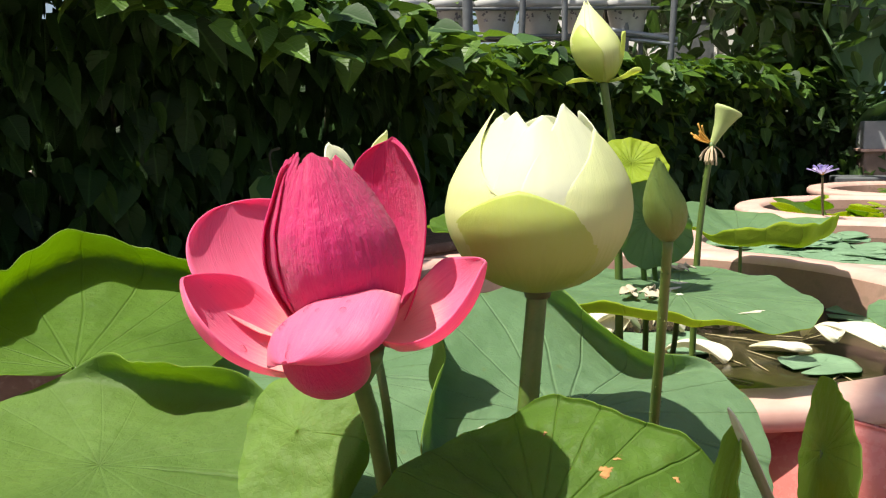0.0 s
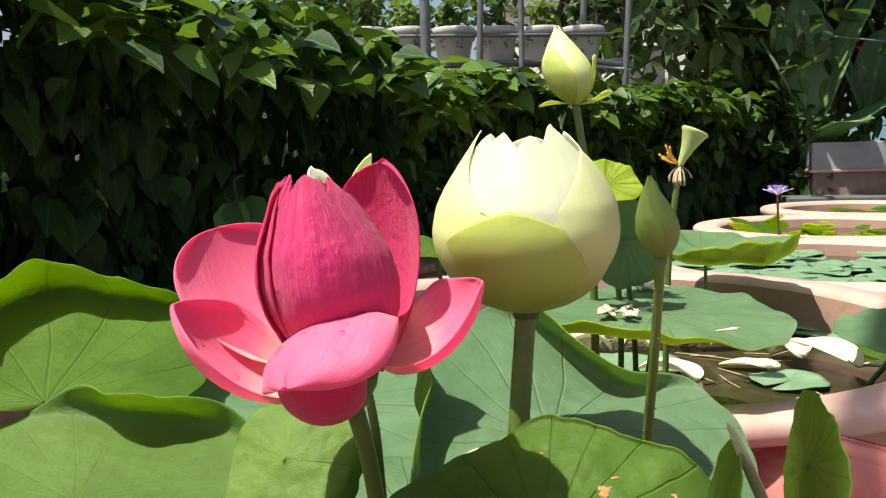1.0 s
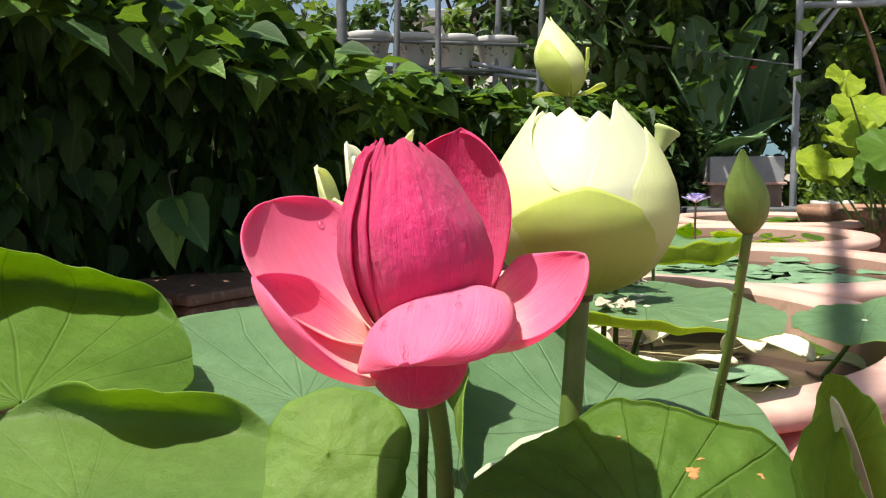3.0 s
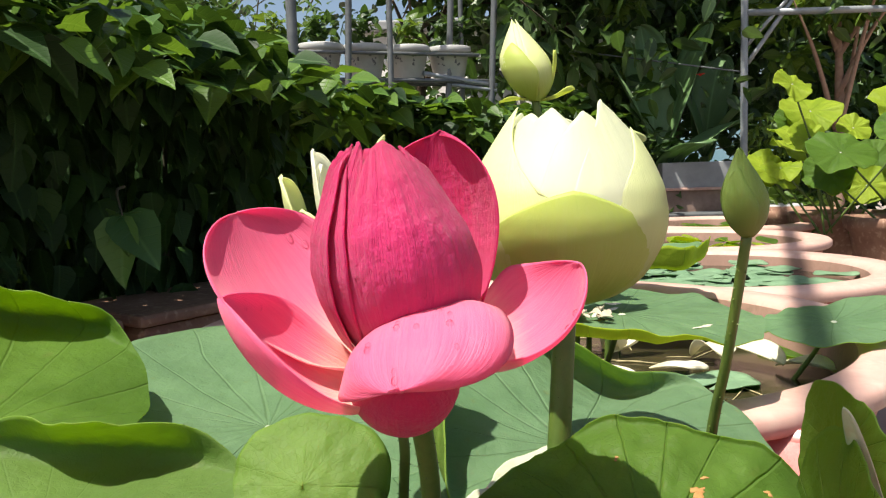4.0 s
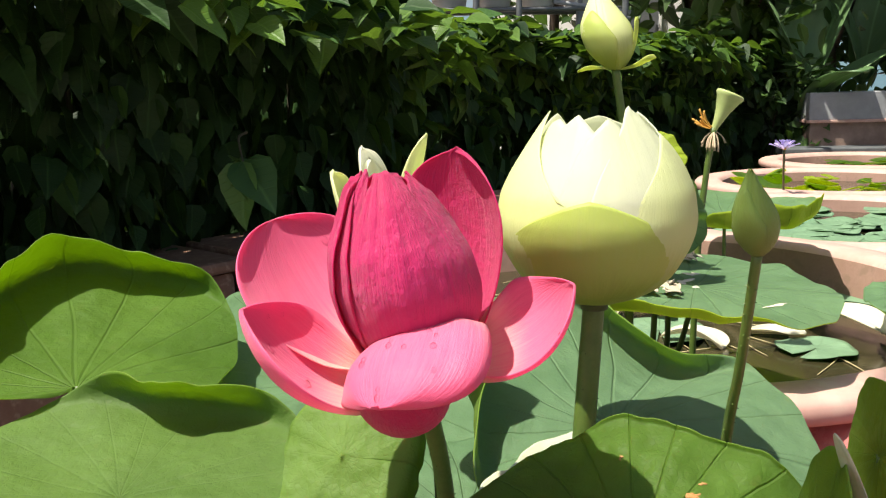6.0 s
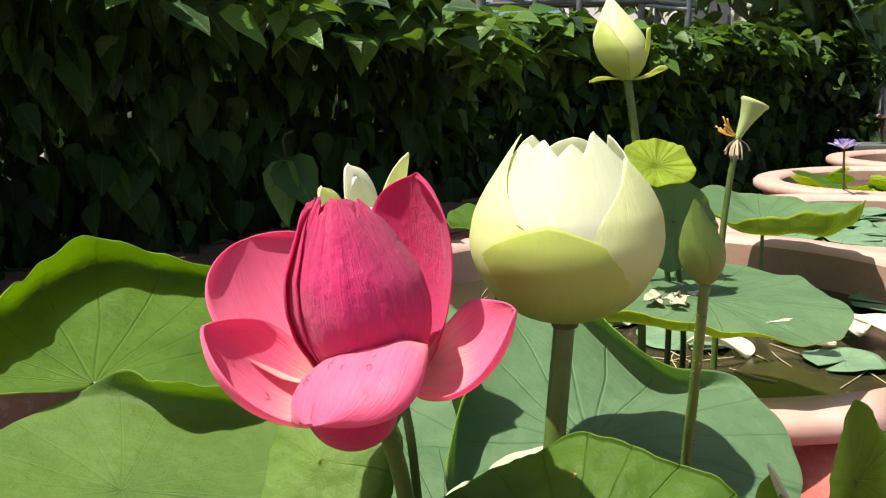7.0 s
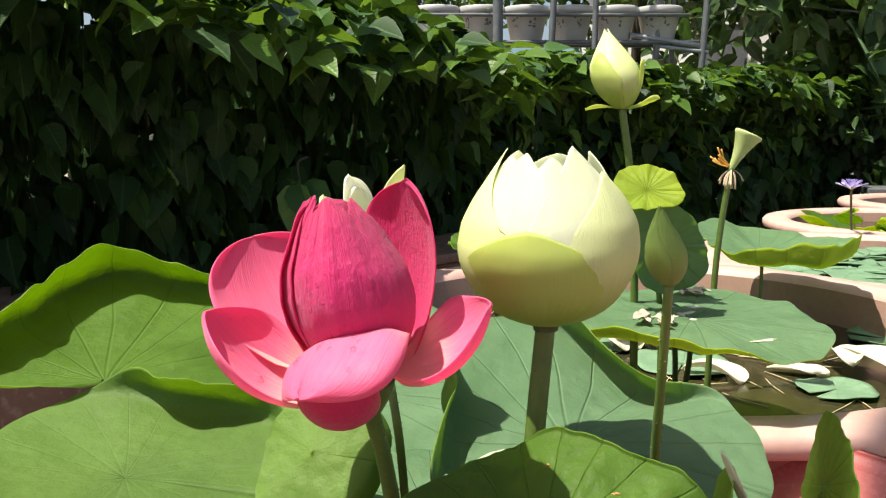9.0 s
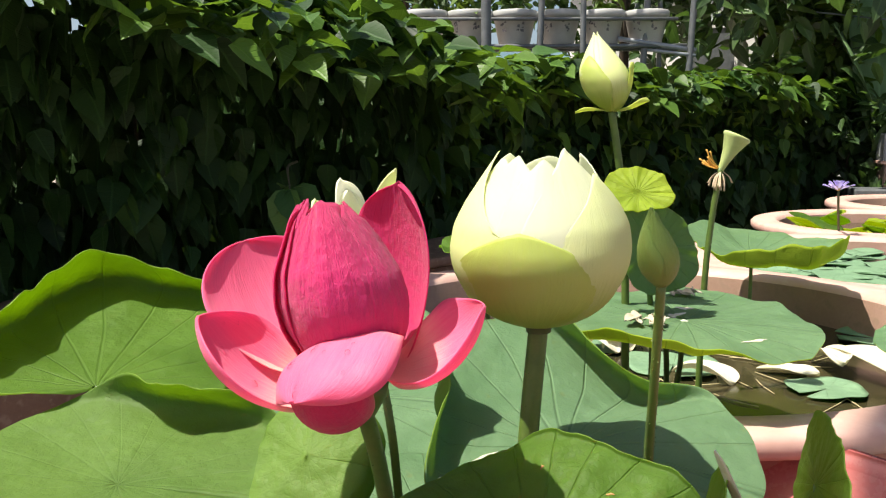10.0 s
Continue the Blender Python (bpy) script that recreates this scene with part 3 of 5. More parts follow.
def leaf_pose(at, heading, pitch, spin, size):
    """Pose of a leaf: it points along heading (degrees), pitch above level, spun about its midrib."""
    m = Matrix.Translation(at) @ Euler((0, 0, radians(heading - 90))).to_matrix().to_4x4() @ Euler((radians(pitch), 0, 0)).to_matrix().to_4x4() @ Euler((0, radians(spin), 0)).to_matrix().to_4x4()
    return m @ Matrix.Diagonal((size, size, size, 1))


def dewdrops(parent, g, count, seed, v0=0.45, v1=0.95, toward=(0, -0.8, 0.6), size=(0.0012, 0.0024)):
    """Clear drops sitting on a petal, on the side that looks toward the given way."""
    rs = np.random.RandomState(seed)
    V, F, U = np.asarray(g[0]), g[1], np.asarray(g[2])
    m = len(np.unique(np.round(U[:, 0], 5)))
    pick = [i for i in range(len(V)) if v0 < U[i, 1] < v1 and 0.12 < U[i, 0] < 0.88 and i + m < len(V) and i - m >= 0]
    to = np.array(toward, float)
    for k in range(count):
        i = pick[rs.randint(len(pick))]
        nn = np.cross(V[i + 1] - V[i - 1], V[i + m] - V[i - m])
        nn /= np.linalg.norm(nn)
        nn = nn if nn.dot(to) > 0 else -nn
        r = rs.uniform(*size)
        a, b, _ = frame_of(nn)
        c = V[i] + nn * 0.0005
        prof = [(1.0, 0.0), (0.95, 0.35), (0.75, 0.62), (0.45, 0.80), (0.02, 0.88)]
        ring = [[c + (a * math.cos(t) + b * math.sin(t) * 1.25) * r * q + nn * r * z for t in np.linspace(0, 6.2832, 12, endpoint=False)] for q, z in prof]
        v, f, uv = grid(np.array(ring), True)
        part("dewdrop", mesh_from("dewdrop", v, f, uv, [M_DROP]), parent, "clear water drop")


def bud_heart(parent, base, tip, prof, mat, shrink=0.985, bow=(0, 0)):
    """The closed heart under a bud's outer petals."""
    base, tip = np.array(base, float), np.array(tip, float)
    P = []
    for t, r in prof:
        ax = base + (tip - base) * t * 0.985 + np.array([bow[0], bow[1], 0]) * 4 * t * (1 - t)
        P.append([(ax[0] + r * shrink * math.cos(a), ax[1] + r * shrink * math.sin(a), ax[2]) for a in np.linspace(0, 6.2832, 40, endpoint=False)])
    v, f, uv = grid(np.array(P), True)
    n = len(prof) * 40
    f.append(tuple(range(n - 40, n)))
    part("heart", mesh_from("heart", v, f, uv, [mat]), parent, "closed inner petals")

# ---- ground and far surroundings ----
def ground_sheet():
    n = 40
    r = np.concatenate([[0.02], np.geomspace(0.5, 900, n)])
    a = np.linspace(0, 2 * math.pi, 48, endpoint=False)
    P = np.array([[(q * math.cos(t), 3 + q * math.sin(t), 0.0) for t in a] for q in r])
    v, f, uv = grid(P, True)
    tagged(part("ground", mesh_from("ground", v, f, uv, [M_GROUND]), None, "dusty pinkish-brown paving under the pots"), "", "ground", "", "structure")


ground_sheet()
ROW = np.array([0.52, 0.855])
FACE = np.array([0.855, -0.52])


def hill():
    """A bluish hill on the skyline."""
    x = np.linspace(-90, 70, 60)
    d = np.linspace(0, 1, 8)
    P = []
    for k in d:
        row = []
        for q in x:
            top = 10.5 + 3.0 * math.sin(q * 0.05 + 1.0) + 1.2 * math.sin(q * 0.17)
            row.append((q, 78 + 30 * k, top * math.sin(k * math.pi / 2) + 0.4 * math.sin(q * 0.9 + 5 * k) * k))
        P.append(row)
    v, f, uv = grid(np.array(P))
    tagged(part("backdrop", mesh_from("backdrop", v, f, uv, [M_HILL]), None, "distant blue-green wooded hill on the skyline"), "", "hill", "", "structure")


hill()


def white_house():
    ob = thing("house", "plain white rendered house wall behind the hedge", "house", at=(-0.4, 9.3, 0))
    v, f, u = box(-0.97, 9.0, 0, 2.2, 11.5, 2.25, 0.02)
    part("wall", mesh_from("wall", v, f, u, [M_WALL], False), ob)
    v, f, u = box(-1.05, 8.9, 2.25, 2.3, 11.6, 2.36, 0.02)
    part("roof", mesh_from("roof", v, f, u, [M_CONCRETE], False), ob, "thin grey roof slab")
    v, f, u = box(0.2, 8.965, 1.0, 0.7, 8.995, 1.8, 0.005)
    win = part("window", mesh_from("window", v, f, u, [M_STEEL_DARK], False), ob, "dark window")
    for x0, x1, z0, z1 in ((0.17, 0.73, 0.96, 1.0), (0.17, 0.73, 1.8, 1.84), (0.17, 0.2, 1.0, 1.8), (0.7, 0.73, 1.0, 1.8)):
        v, f, u = box(x0, 8.95, z0, x1, 8.999, z1, 0.004)
        part("frame", mesh_from("frame", v, f, u, [M_WALL], False), win)


white_house()

# ---- hedge ----
HEDGE_O = np.array([-0.73, 1.90])
rng = np.random.RandomState(11)
LEAF0, LEAF1 = leaf_shape(0), leaf_shape(1)


def hedge_point(u, w, z):
    p = HEDGE_O + ROW * u - FACE * w
    return (p[0], p[1], z)


def hedge_face(u):
    """How far the hedge's face stands back from its line."""
    return 0.34 / (1 + math.exp(-(u - 0.78) / 0.06)) + 0.05 * math.sin(5 * u) + 0.03 * math.sin(11 * u + 1)


def hedge_top(u):
    return 1.12 + 0.22 / (1 + math.exp((u + 0.35) / 0.15)) - 0.07 / (1 + math.exp(-(u - 0.75) / 0.1)) + 0.03 * math.sin(4.3 * u + 0.6) + 0.02 * math.sin(9.1 * u)


def hedge():
    ob = thing("hedge", "dense dark-green hedge of pointed oval leaves, sunlit on top", "hedge", at=hedge_point(0, 0, 0))
    head_out = math.degrees(math.atan2(FACE[1], FACE[0]))
    near, bulk, lit = [], [], []

    def add(u, w, z, toplike):
        size = rng.uniform(0.07, 0.125)
        if toplike:
            m = leaf_pose(hedge_point(u, w, z), head_out + rng.uniform(-120, 120), rng.uniform(-45, 18), rng.uniform(-35, 35), size)
        else:
            m = leaf_pose(hedge_point(u, w, z), head_out + rng.uniform(-80, 80), rng.uniform(-90, -42), rng.uniform(-45, 45), size)
        return np.array(m)

    for i in range(16500):
        u = rng.uniform(-1.9, 4.6)
        top = hedge_top(u)
        fc = hedge_face(u)
        far_part = u > 0.8
        kind = rng.uniform()
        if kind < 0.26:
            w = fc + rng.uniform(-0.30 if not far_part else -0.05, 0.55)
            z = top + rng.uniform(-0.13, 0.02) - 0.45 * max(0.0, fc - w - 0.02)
            # half the top leaves take the painted sunlit colour
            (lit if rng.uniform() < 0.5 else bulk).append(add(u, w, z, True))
        elif kind < 0.55:
            z = top - (top - 0.12) * rng.uniform(0, 1) ** 2.0
            slope = 0.30 * (top - z) if not far_part else -0.10 * (top - z) + 0.0
            w = fc + (0.03 + 0.10 * rng.uniform() + 0.30 * (top - z) if not far_part else 0.12 * rng.uniform()) + (0.13 * (1 - (top - z)) if far_part else 0) + 0.12 * max(0, (top - z) - 0.5)
            m = add(u, w, z, far_part and rng.uniform() < 0.5 and z > top - 0.45)
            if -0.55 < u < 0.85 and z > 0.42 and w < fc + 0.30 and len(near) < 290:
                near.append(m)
            # painted sunlit colour on the upper face of the far part too
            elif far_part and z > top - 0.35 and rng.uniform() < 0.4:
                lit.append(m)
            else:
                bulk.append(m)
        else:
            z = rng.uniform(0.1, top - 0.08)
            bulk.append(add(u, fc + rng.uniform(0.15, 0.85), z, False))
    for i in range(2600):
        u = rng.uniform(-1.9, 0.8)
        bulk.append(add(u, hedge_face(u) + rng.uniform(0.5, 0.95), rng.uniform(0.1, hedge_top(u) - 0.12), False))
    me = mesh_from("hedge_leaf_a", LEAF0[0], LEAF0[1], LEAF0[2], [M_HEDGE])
    for m in near:
        lf = new("leaf", me)
        lf.parent = ob
        lf.matrix_parent_inverse = Matrix.Translation(-ob.location)
        lf.matrix_basis = Matrix(m.tolist())
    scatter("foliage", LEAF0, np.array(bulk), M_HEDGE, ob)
    # same leaf shape as the bulk, only in the colour with painted sunlight
    scatter("young_foliage", LEAF0, np.array(lit), M_HEDGE_LIT, ob, "bright yellow-green leaves with sunlight painted into their colour")
    # stems inside
    for i in range(26):
        u = -1.8 + i * 0.24 + rng.uniform(-0.08, 0.08)
        w = hedge_face(u) + rng.uniform(0.32, 0.52)
        p0, p1 = np.array(hedge_point(u, w, 0.0)), np.array(hedge_point(u + rng.uniform(-0.15, 0.15), w + rng.uniform(-0.1, 0.05), hedge_top(u) - 0.08))
        pm = (p0 + p1) / 2 + rng.uniform(-0.05, 0.05, 3)
        v, f, uv = tube([p0, pm, p1], [0.016, 0.011, 0.004], 7, 6)
        part("branch", mesh_from("branch", v, f, uv, [M_TWIG]), ob)


hedge()


def planter_box(u, label):
    """A long low clay trough under the hedge."""
    c = hedge_point(u, -0.02, 0)
    ob = thing("hedge_trough", label, "trough", "troughs under the hedge", at=c)
    ang = math.degrees(math.atan2(ROW[1], ROW[0]))
    v, f, q = box(c[0] - 0.40, c[1] - 0.02, 0.0, c[0] + 0.40, c[1] + 0.30, 0.40, 0.02)
    part("body", mesh_from("body", turn_z(v, ang, c[:2]), f, None, [M_POT_BROWN], False), ob)
    v, f, q = box(c[0] - 0.42, c[1] - 0.04, 0.40, c[0] + 0.42, c[1] + 0.32, 0.43, 0.01)
    part("lip", mesh_from("lip", turn_z(v, ang, c[:2]), f, None, [M_POT_BROWN], False), ob)


for u in (-1.3, -0.42, 0.46, 1.34):
    planter_box(u, "brown clay trough in shade under the hedge")


def sprig():
    """The spray of broad fresh leaves that hangs from the hedge."""
    c = np.array([-0.640, 1.80, 0.665])
    ob = thing("leaf_sprig", "fresh green sprig of ribbed leaves hanging from the hedge", "sprig", at=tuple(c))
    me = mesh_from("sprig_leaf", LEAF0[0], LEAF0[1], LEAF0[2], [M_SPRIG])
    for hd, pt, sp, s in ((-100, -74, 6, 0.155), (-35, -38, 25, 0.15), (-175, -50, -25, 0.085), (-62, -52, 10, 0.095), (60, -5, 0, 0.09), (130, 10, 10, 0.08)):
        lf = new("leaf", me)
        lf.parent = ob
        lf.matrix_parent_inverse = Matrix.Translation(-ob.location)
        lf.matrix_basis = leaf_pose(tuple(c), hd, pt, sp, s)
    v, f, uv = tube([c, c + np.array((-0.03, 0.05, 0.05)), c + np.array((-0.06, 0.16, 0.06))], [0.002, 0.003, 0.004], 6, 6)
    part("twig", mesh_from("twig", v, f, uv, [M_TWIG]), ob)


sprig()


# ---- trees and shrubs ----
def tree(label, at, height, crown, count, mat, seed, leaf=0.12, trunk_r=0.06, bark=M_BARK, low=0.35, shape=LEAF1, lean=(0, 0), name="tree"):
    """Tapered trunk, limbs, and a crown of leaf clumps; crown is the half size (x, y, z)."""
    r = np.random.RandomState(seed)
    ob = thing(name, label, name.replace("_", " "), at=at)
    A = np.array(at, float)
    top = A + np.array([lean[0], lean[1], height * 0.78])
    v, f, uv = tube([A, (A + top) / 2 + r.uniform(-0.06, 0.06, 3), top], [trunk_r, trunk_r * 0.7, trunk_r * 0.25], 9, 8)
    part("trunk", mesh_from("trunk", v, f, uv, [bark]), ob)
    cz = A + np.array([lean[0], lean[1], height - crown[2]])
    for i in range(7):
        a = i * 2.4 + r.uniform(-0.4, 0.4)
        p0 = A + (top - A) * r.uniform(low, 0.9)
        p1 = cz + np.array([math.cos(a) * crown[0], math.sin(a) * crown[1], r.uniform(-0.5, 0.7) * crown[2]]) * 0.75
        v, f, uv = tube([p0, (p0 + p1) / 2 + np.array([0, 0, 0.08]), p1], [trunk_r * 0.4, trunk_r * 0.25, trunk_r * 0.08], 6, 5)
        part("limb", mesh_from("limb", v, f, uv, [bark]), ob)
    clumps = [cz + r.normal(0, 0.5, 3) * np.array(crown) for _ in range(max(8, count // 55))]
    ms = []
    for i in range(count):
        c = clumps[r.randint(len(clumps))] + r.normal(0, 0.17, 3) * np.array(crown).mean() * np.array([1, 1, 0.8])
        if c[2] < 0.05:
            c[2] = r.uniform(0.05, 0.3)
        ms.append(np.array(leaf_pose(tuple(c), r.uniform(0, 360), r.uniform(-70, 25), r.uniform(-60, 60), leaf * r.uniform(0.6, 1.3))))
    scatter("crown", shape, np.array(ms), mat, ob)
    return ob


tree("tall dark-leaved tree with hanging foliage behind the hedge", (0.9, 7.0, 0), 4.6, (1.4, 0.95, 1.7), 5800, M_TREE, 21, 0.17, lean=(-0.15, -0.7))
tree("tall dark-leaved tree with hanging foliage behind the hedge", (2.2, 8.2, 0), 4.0, (1.4, 0.9, 1.7), 5600, M_TREE, 22, 0.19)
tree("tall shady tree with dense dark foliage", (3.9, 8.8, 0), 4.4, (1.5, 1.0, 1.9), 5200, M_TREE, 23, 0.19)
tree("tall shady tree with dense dark foliage", (5.6, 8.6, 0), 4.0, (1.4, 1.1, 1.8), 4200, M_TREE, 24, 0.2)
tree("small tree with loose sunlit foliage behind the planters", (-1.9, 6.3, 0), 2.6, (0.9, 0.7, 0.6), 1500, M_TREE, 25, 0.11)
tree("tree with airy foliage over the planter stand", (-0.2, 6.6, 0), 2.9, (0.8, 0.6, 0.7), 700, M_TREE, 26, 0.12)
tree("young tree with light green sunlit leaves", (1.15, 6.2, 0), 1.75, (0.4, 0.4, 0.55), 1500, M_TREE_LIGHT, 27, 0.12, 0.03)
tree("slim tree with pinkish forked trunk and thin crown", (2.75, 6.0, 0), 2.4, (0.6, 0.5, 0.45), 900, M_TREE_LIGHT, 28, 0.13, 0.06, M_BARK_PINK)
tree("bushy green shrub beside the steel post", (2.2, 5.7, 0), 0.85, (0.30, 0.3, 0.36), 1500, M_TREE_LIGHT, 29, 0.075, 0.02, name="shrub")
tree("bushy green shrub at the end of the hedge", (1.25, 5.9, 0), 1.05, (0.36, 0.3, 0.45), 1700, M_TREE, 30, 0.10, 0.02, name="shrub")
tree("bushy green shrub under the trees", (3.1, 6.6, 0), 1.5, (0.7, 0.4, 0.65), 2000, M_TREE, 31, 0.12, 0.02, name="shrub")
tree("bushy green shrub under the trees", (4.3, 6.4, 0), 1.7, (0.8, 0.5, 0.75), 2000, M_TREE_LIGHT, 32, 0.12, 0.02, name="shrub")


def banana_plant(at, blades, label):
    ob = thing("banana_plant", label, "banana plant", at=at)
    A = np.array(at, float)
    v, f, uv = tube([A, A + np.array((0.02, 0, 0.4)), A + np.array((0.0, 0.02, 0.8))], [0.07, 0.06, 0.035], 12, 6)
    part("trunk", mesh_from("trunk", v, f, uv, [M_STEM]), ob)
    for i, (hd, e0, e1, ln, wd, hz) in enumerate(blades):
        g = open_petal(A + np.array((0, 0, hz)), hd, ln, wd * 1.4, e0, e1, 0.5, 0.25, 1.0, (0.5, 3.0, 1.1), wav=0.02, seed=i, n=26, m=13)
        bl = part("blade", mesh_from("blade", g[0], g[1], g[2], [M_BANANA]), ob)
        solid(bl, 0.002)


banana_plant((1.42, 5.75, 0), [(20, 78, 58, 1.15, 0.17, 0.65), (10, 52, 15, 0.85, 0.15, 0.6), (170, 80, 60, 0.85, 0.11, 0.65), (95, 85, 60, 1.1, 0.16, 0.7), (-60, 60, 0, 0.6, 0.12, 0.6)], "banana plant with broad torn grey-green leaves")
banana_plant((2.0, 6.6, 0), [(150, 80, 50, 1.1, 0.15, 0.8), (60, 75, 40, 1.0, 0.15, 0.8), (-30, 65, 20, 0.9, 0.14, 0.8)], "banana plant with broad grey-green leaves under trees")


def red_flowers():
    ob = thing("red_blossom", "small red blossom among the banana leaves", "flower", at=(1.677, 5.68, 1.317))
    for i in range(6):
        g = open_petal((1.677, 5.60, 1.317), i * 60 + 10, 0.035, 0.014, 60, 5, 0.5, 0.2, n=8, m=7)
        part("petal", mesh_from("petal", g[0], g[1], g[2], [M_RED]), ob)


red_flowers()


# ---- steel posts, beams and the planter stand ----
def rod(name, p0, p1, r, mat, parent, label=""):
    v, f, uv = tube([p0, (np.array(p0) + np.array(p1)) / 2, p1], [r, r, r], 10, 2)
    return part(name, mesh_from(name, v, f, uv, [mat]), parent, label)


def pergola():
    ob = thing("steel_frame", "grey galvanised steel post with beam and braces", "steel frame", at=(1.93, 5.5, 0))
    rod("post", (1.93, 5.5, 0), (1.93, 5.5, 2.6), 0.024, M_STEEL, ob)
    rod("beam", (1.93, 5.5, 1.70), (4.6, 5.3, 1.66), 0.022, M_STEEL, ob)
    rod("brace", (1.95, 5.5, 1.38), (2.25, 5.5, 1.80), 0.015, M_STEEL, ob)
    rod("brace", (1.95, 5.5, 1.50), (2.35, 5.48, 1.95), 0.013, M_STEEL, ob)
    rod("overhead_pipe", (-2.17, -3.39, 4.6), (2.70, 9.61, 4.6), 0.03, M_STEEL, ob, "high overhead pipe")
    rod("rail", (1.90, 5.5, 1.33), (0.9, 5.9, 1.55), 0.005, M_STEEL_DARK, ob)


pergola()


def planter(i, at, s):
    ob = thing("planter", "white plastic planter with dark painted motif and leafy plant", "planter", "planters on the stand", at=at)
    prof = [(0.0, 0.0), (0.085, 0.0), (0.09, 0.01), (0.118, 0.15), (0.128, 0.152), (0.132, 0.162), (0.132, 0.185), (0.126, 0.19), (0.118, 0.186), (0.112, 0.16), (0.0, 0.158)]
    v, f, uv = lathe([(r * s, z * s) for r, z in prof], 28, at)
    pot = part("pot", mesh_from("pot", v, f, uv, [M_PLANTER]), ob)
    v, f, uv = lathe([(0.113 * s, 0.160 * s), (0.06 * s, 0.168 * s), (0.001, 0.17 * s)], 20, at)
    part("soil", mesh_from("soil", v, f, uv, [M_SOIL]), ob)
    r = np.random.RandomState(40 + i)
    for a0 in (-115, -60):
        pieces = []
        for j in range(7):
            a = radians(a0 + r.uniform(-11, 11))
            z = r.uniform(0.065, 0.125) * s
            rr = (0.0905 + 0.0275 * (z / s - 0.01) / 0.14) * s + 0.0015
            w = radians(r.uniform(2, 5))
            h = r.uniform(0.006, 0.016) * s
            pieces.append((np.array([(at[0] + (rr + k) * math.cos(b), at[1] + (rr + k) * math.sin(b), at[2] + zz) for k, b, zz in
                                     ((0, a - w, z), (0, a + w, z - h * 0.2), (0.002, a + w * 0.8, z + h), (0.002, a - w * 0.5, z + h * 0.8))]), [(0, 1, 2, 3)], None))
        v, f, uv = merge(*pieces)
        part("motif", mesh_from("motif", v, f, uv, [M_INK], False), pot, "dark painted sprig")
    ms = []
    for j in range(60):
        a, q = r.uniform(0, 360), r.uniform(0, 0.09) * s
        ms.append(np.array(leaf_pose((at[0] + q * math.cos(a), at[1] + q * math.sin(a), at[2] + r.uniform(0.17, 0.36) * s), r.uniform(0, 360), r.uniform(-50, 60), r.uniform(-50, 50), r.uniform(0.05, 0.11))))
    scatter("plant", LEAF1, np.array(ms), M_TREE_LIGHT if i % 3 == 0 else M_TREE, ob)


STAND_Z = 1.27
for i in range(8):
    x = -1.62 + i * 0.235
    planter(i, (x, 4.30 + i * 0.09, STAND_Z), 0.98)


def stand():
    ob = thing("planter_stand", "weathered steel pipe stand carrying white planters", "plant stand", at=(-0.8, 4.5, 0))
    for dy in (-0.10, 0.10):
        rod("rail", (-1.9, 4.20 + dy, STAND_Z - 0.012), (0.25, 5.02 + dy, STAND_Z - 0.012), 0.012, M_STEEL_DARK, ob)
    rod("rail", (-1.9, 4.06, 1.40), (0.2, 4.86, 1.40), 0.010, M_STEEL_DARK, ob)
    for x, y, tx, r in ((-0.78, 4.4, 0, 0.028), (-0.52, 4.56, 0.05, 0.018), (-0.29, 4.6, 0.01, 0.016), (0.02, 4.85, 0.06, 0.018), (0.10, 4.95, 0.0, 0.014), (0.27, 4.9, 0.06, 0.018), (-1.5, 4.2, 0.0, 0.02)):
        rod("post", (x - tx, y, 0), (x + tx, y, 2.4), r, M_STEEL_DARK, ob)
    rod("brace", (-0.12, 4.8, 1.30), (0.30, 4.92, 1.23), 0.014, M_STEEL, ob)
    rod("brace", (0.02, 4.85, 1.24), (0.30, 4.9, 1.20), 0.010, M_STEEL, ob)


stand()


def hanging_vine():
    """Dark twiggy foliage over the stand, seen against the sky."""
    ob = thing("climber", "twiggy dark climber over the planter stand", "climber", at=(-0.8, 5.2, 1.6))
    r = np.random.RandomState(61)
    ms = []
    for i in range(26):
        p = np.array([r.uniform(-2.4, 0.6), r.uniform(4.9, 5.6), r.uniform(1.75, 2.3)])
        q = p + np.array([r.uniform(-0.4, 0.4), r.uniform(-0.2, 0.2), r.uniform(-0.45, 0.1)])
        v, f, uv = tube([p, (p + q) / 2 + r.uniform(-0.05, 0.05, 3), q], [0.006, 0.005, 0.002], 5, 4)
        part("twig", mesh_from("twig", v, f, uv, [M_TWIG]), ob)
        for j in range(16):
            c = p + (q - p) * r.uniform(0, 1) + r.normal(0, 0.05, 3)
            ms.append(np.array(leaf_pose(tuple(c), r.uniform(0, 360), r.uniform(-60, 30), r.uniform(-50, 50), r.uniform(0.04, 0.09))))
    scatter("foliage", LEAF1, np.array(ms), M_TREE, ob)


hanging_vine()


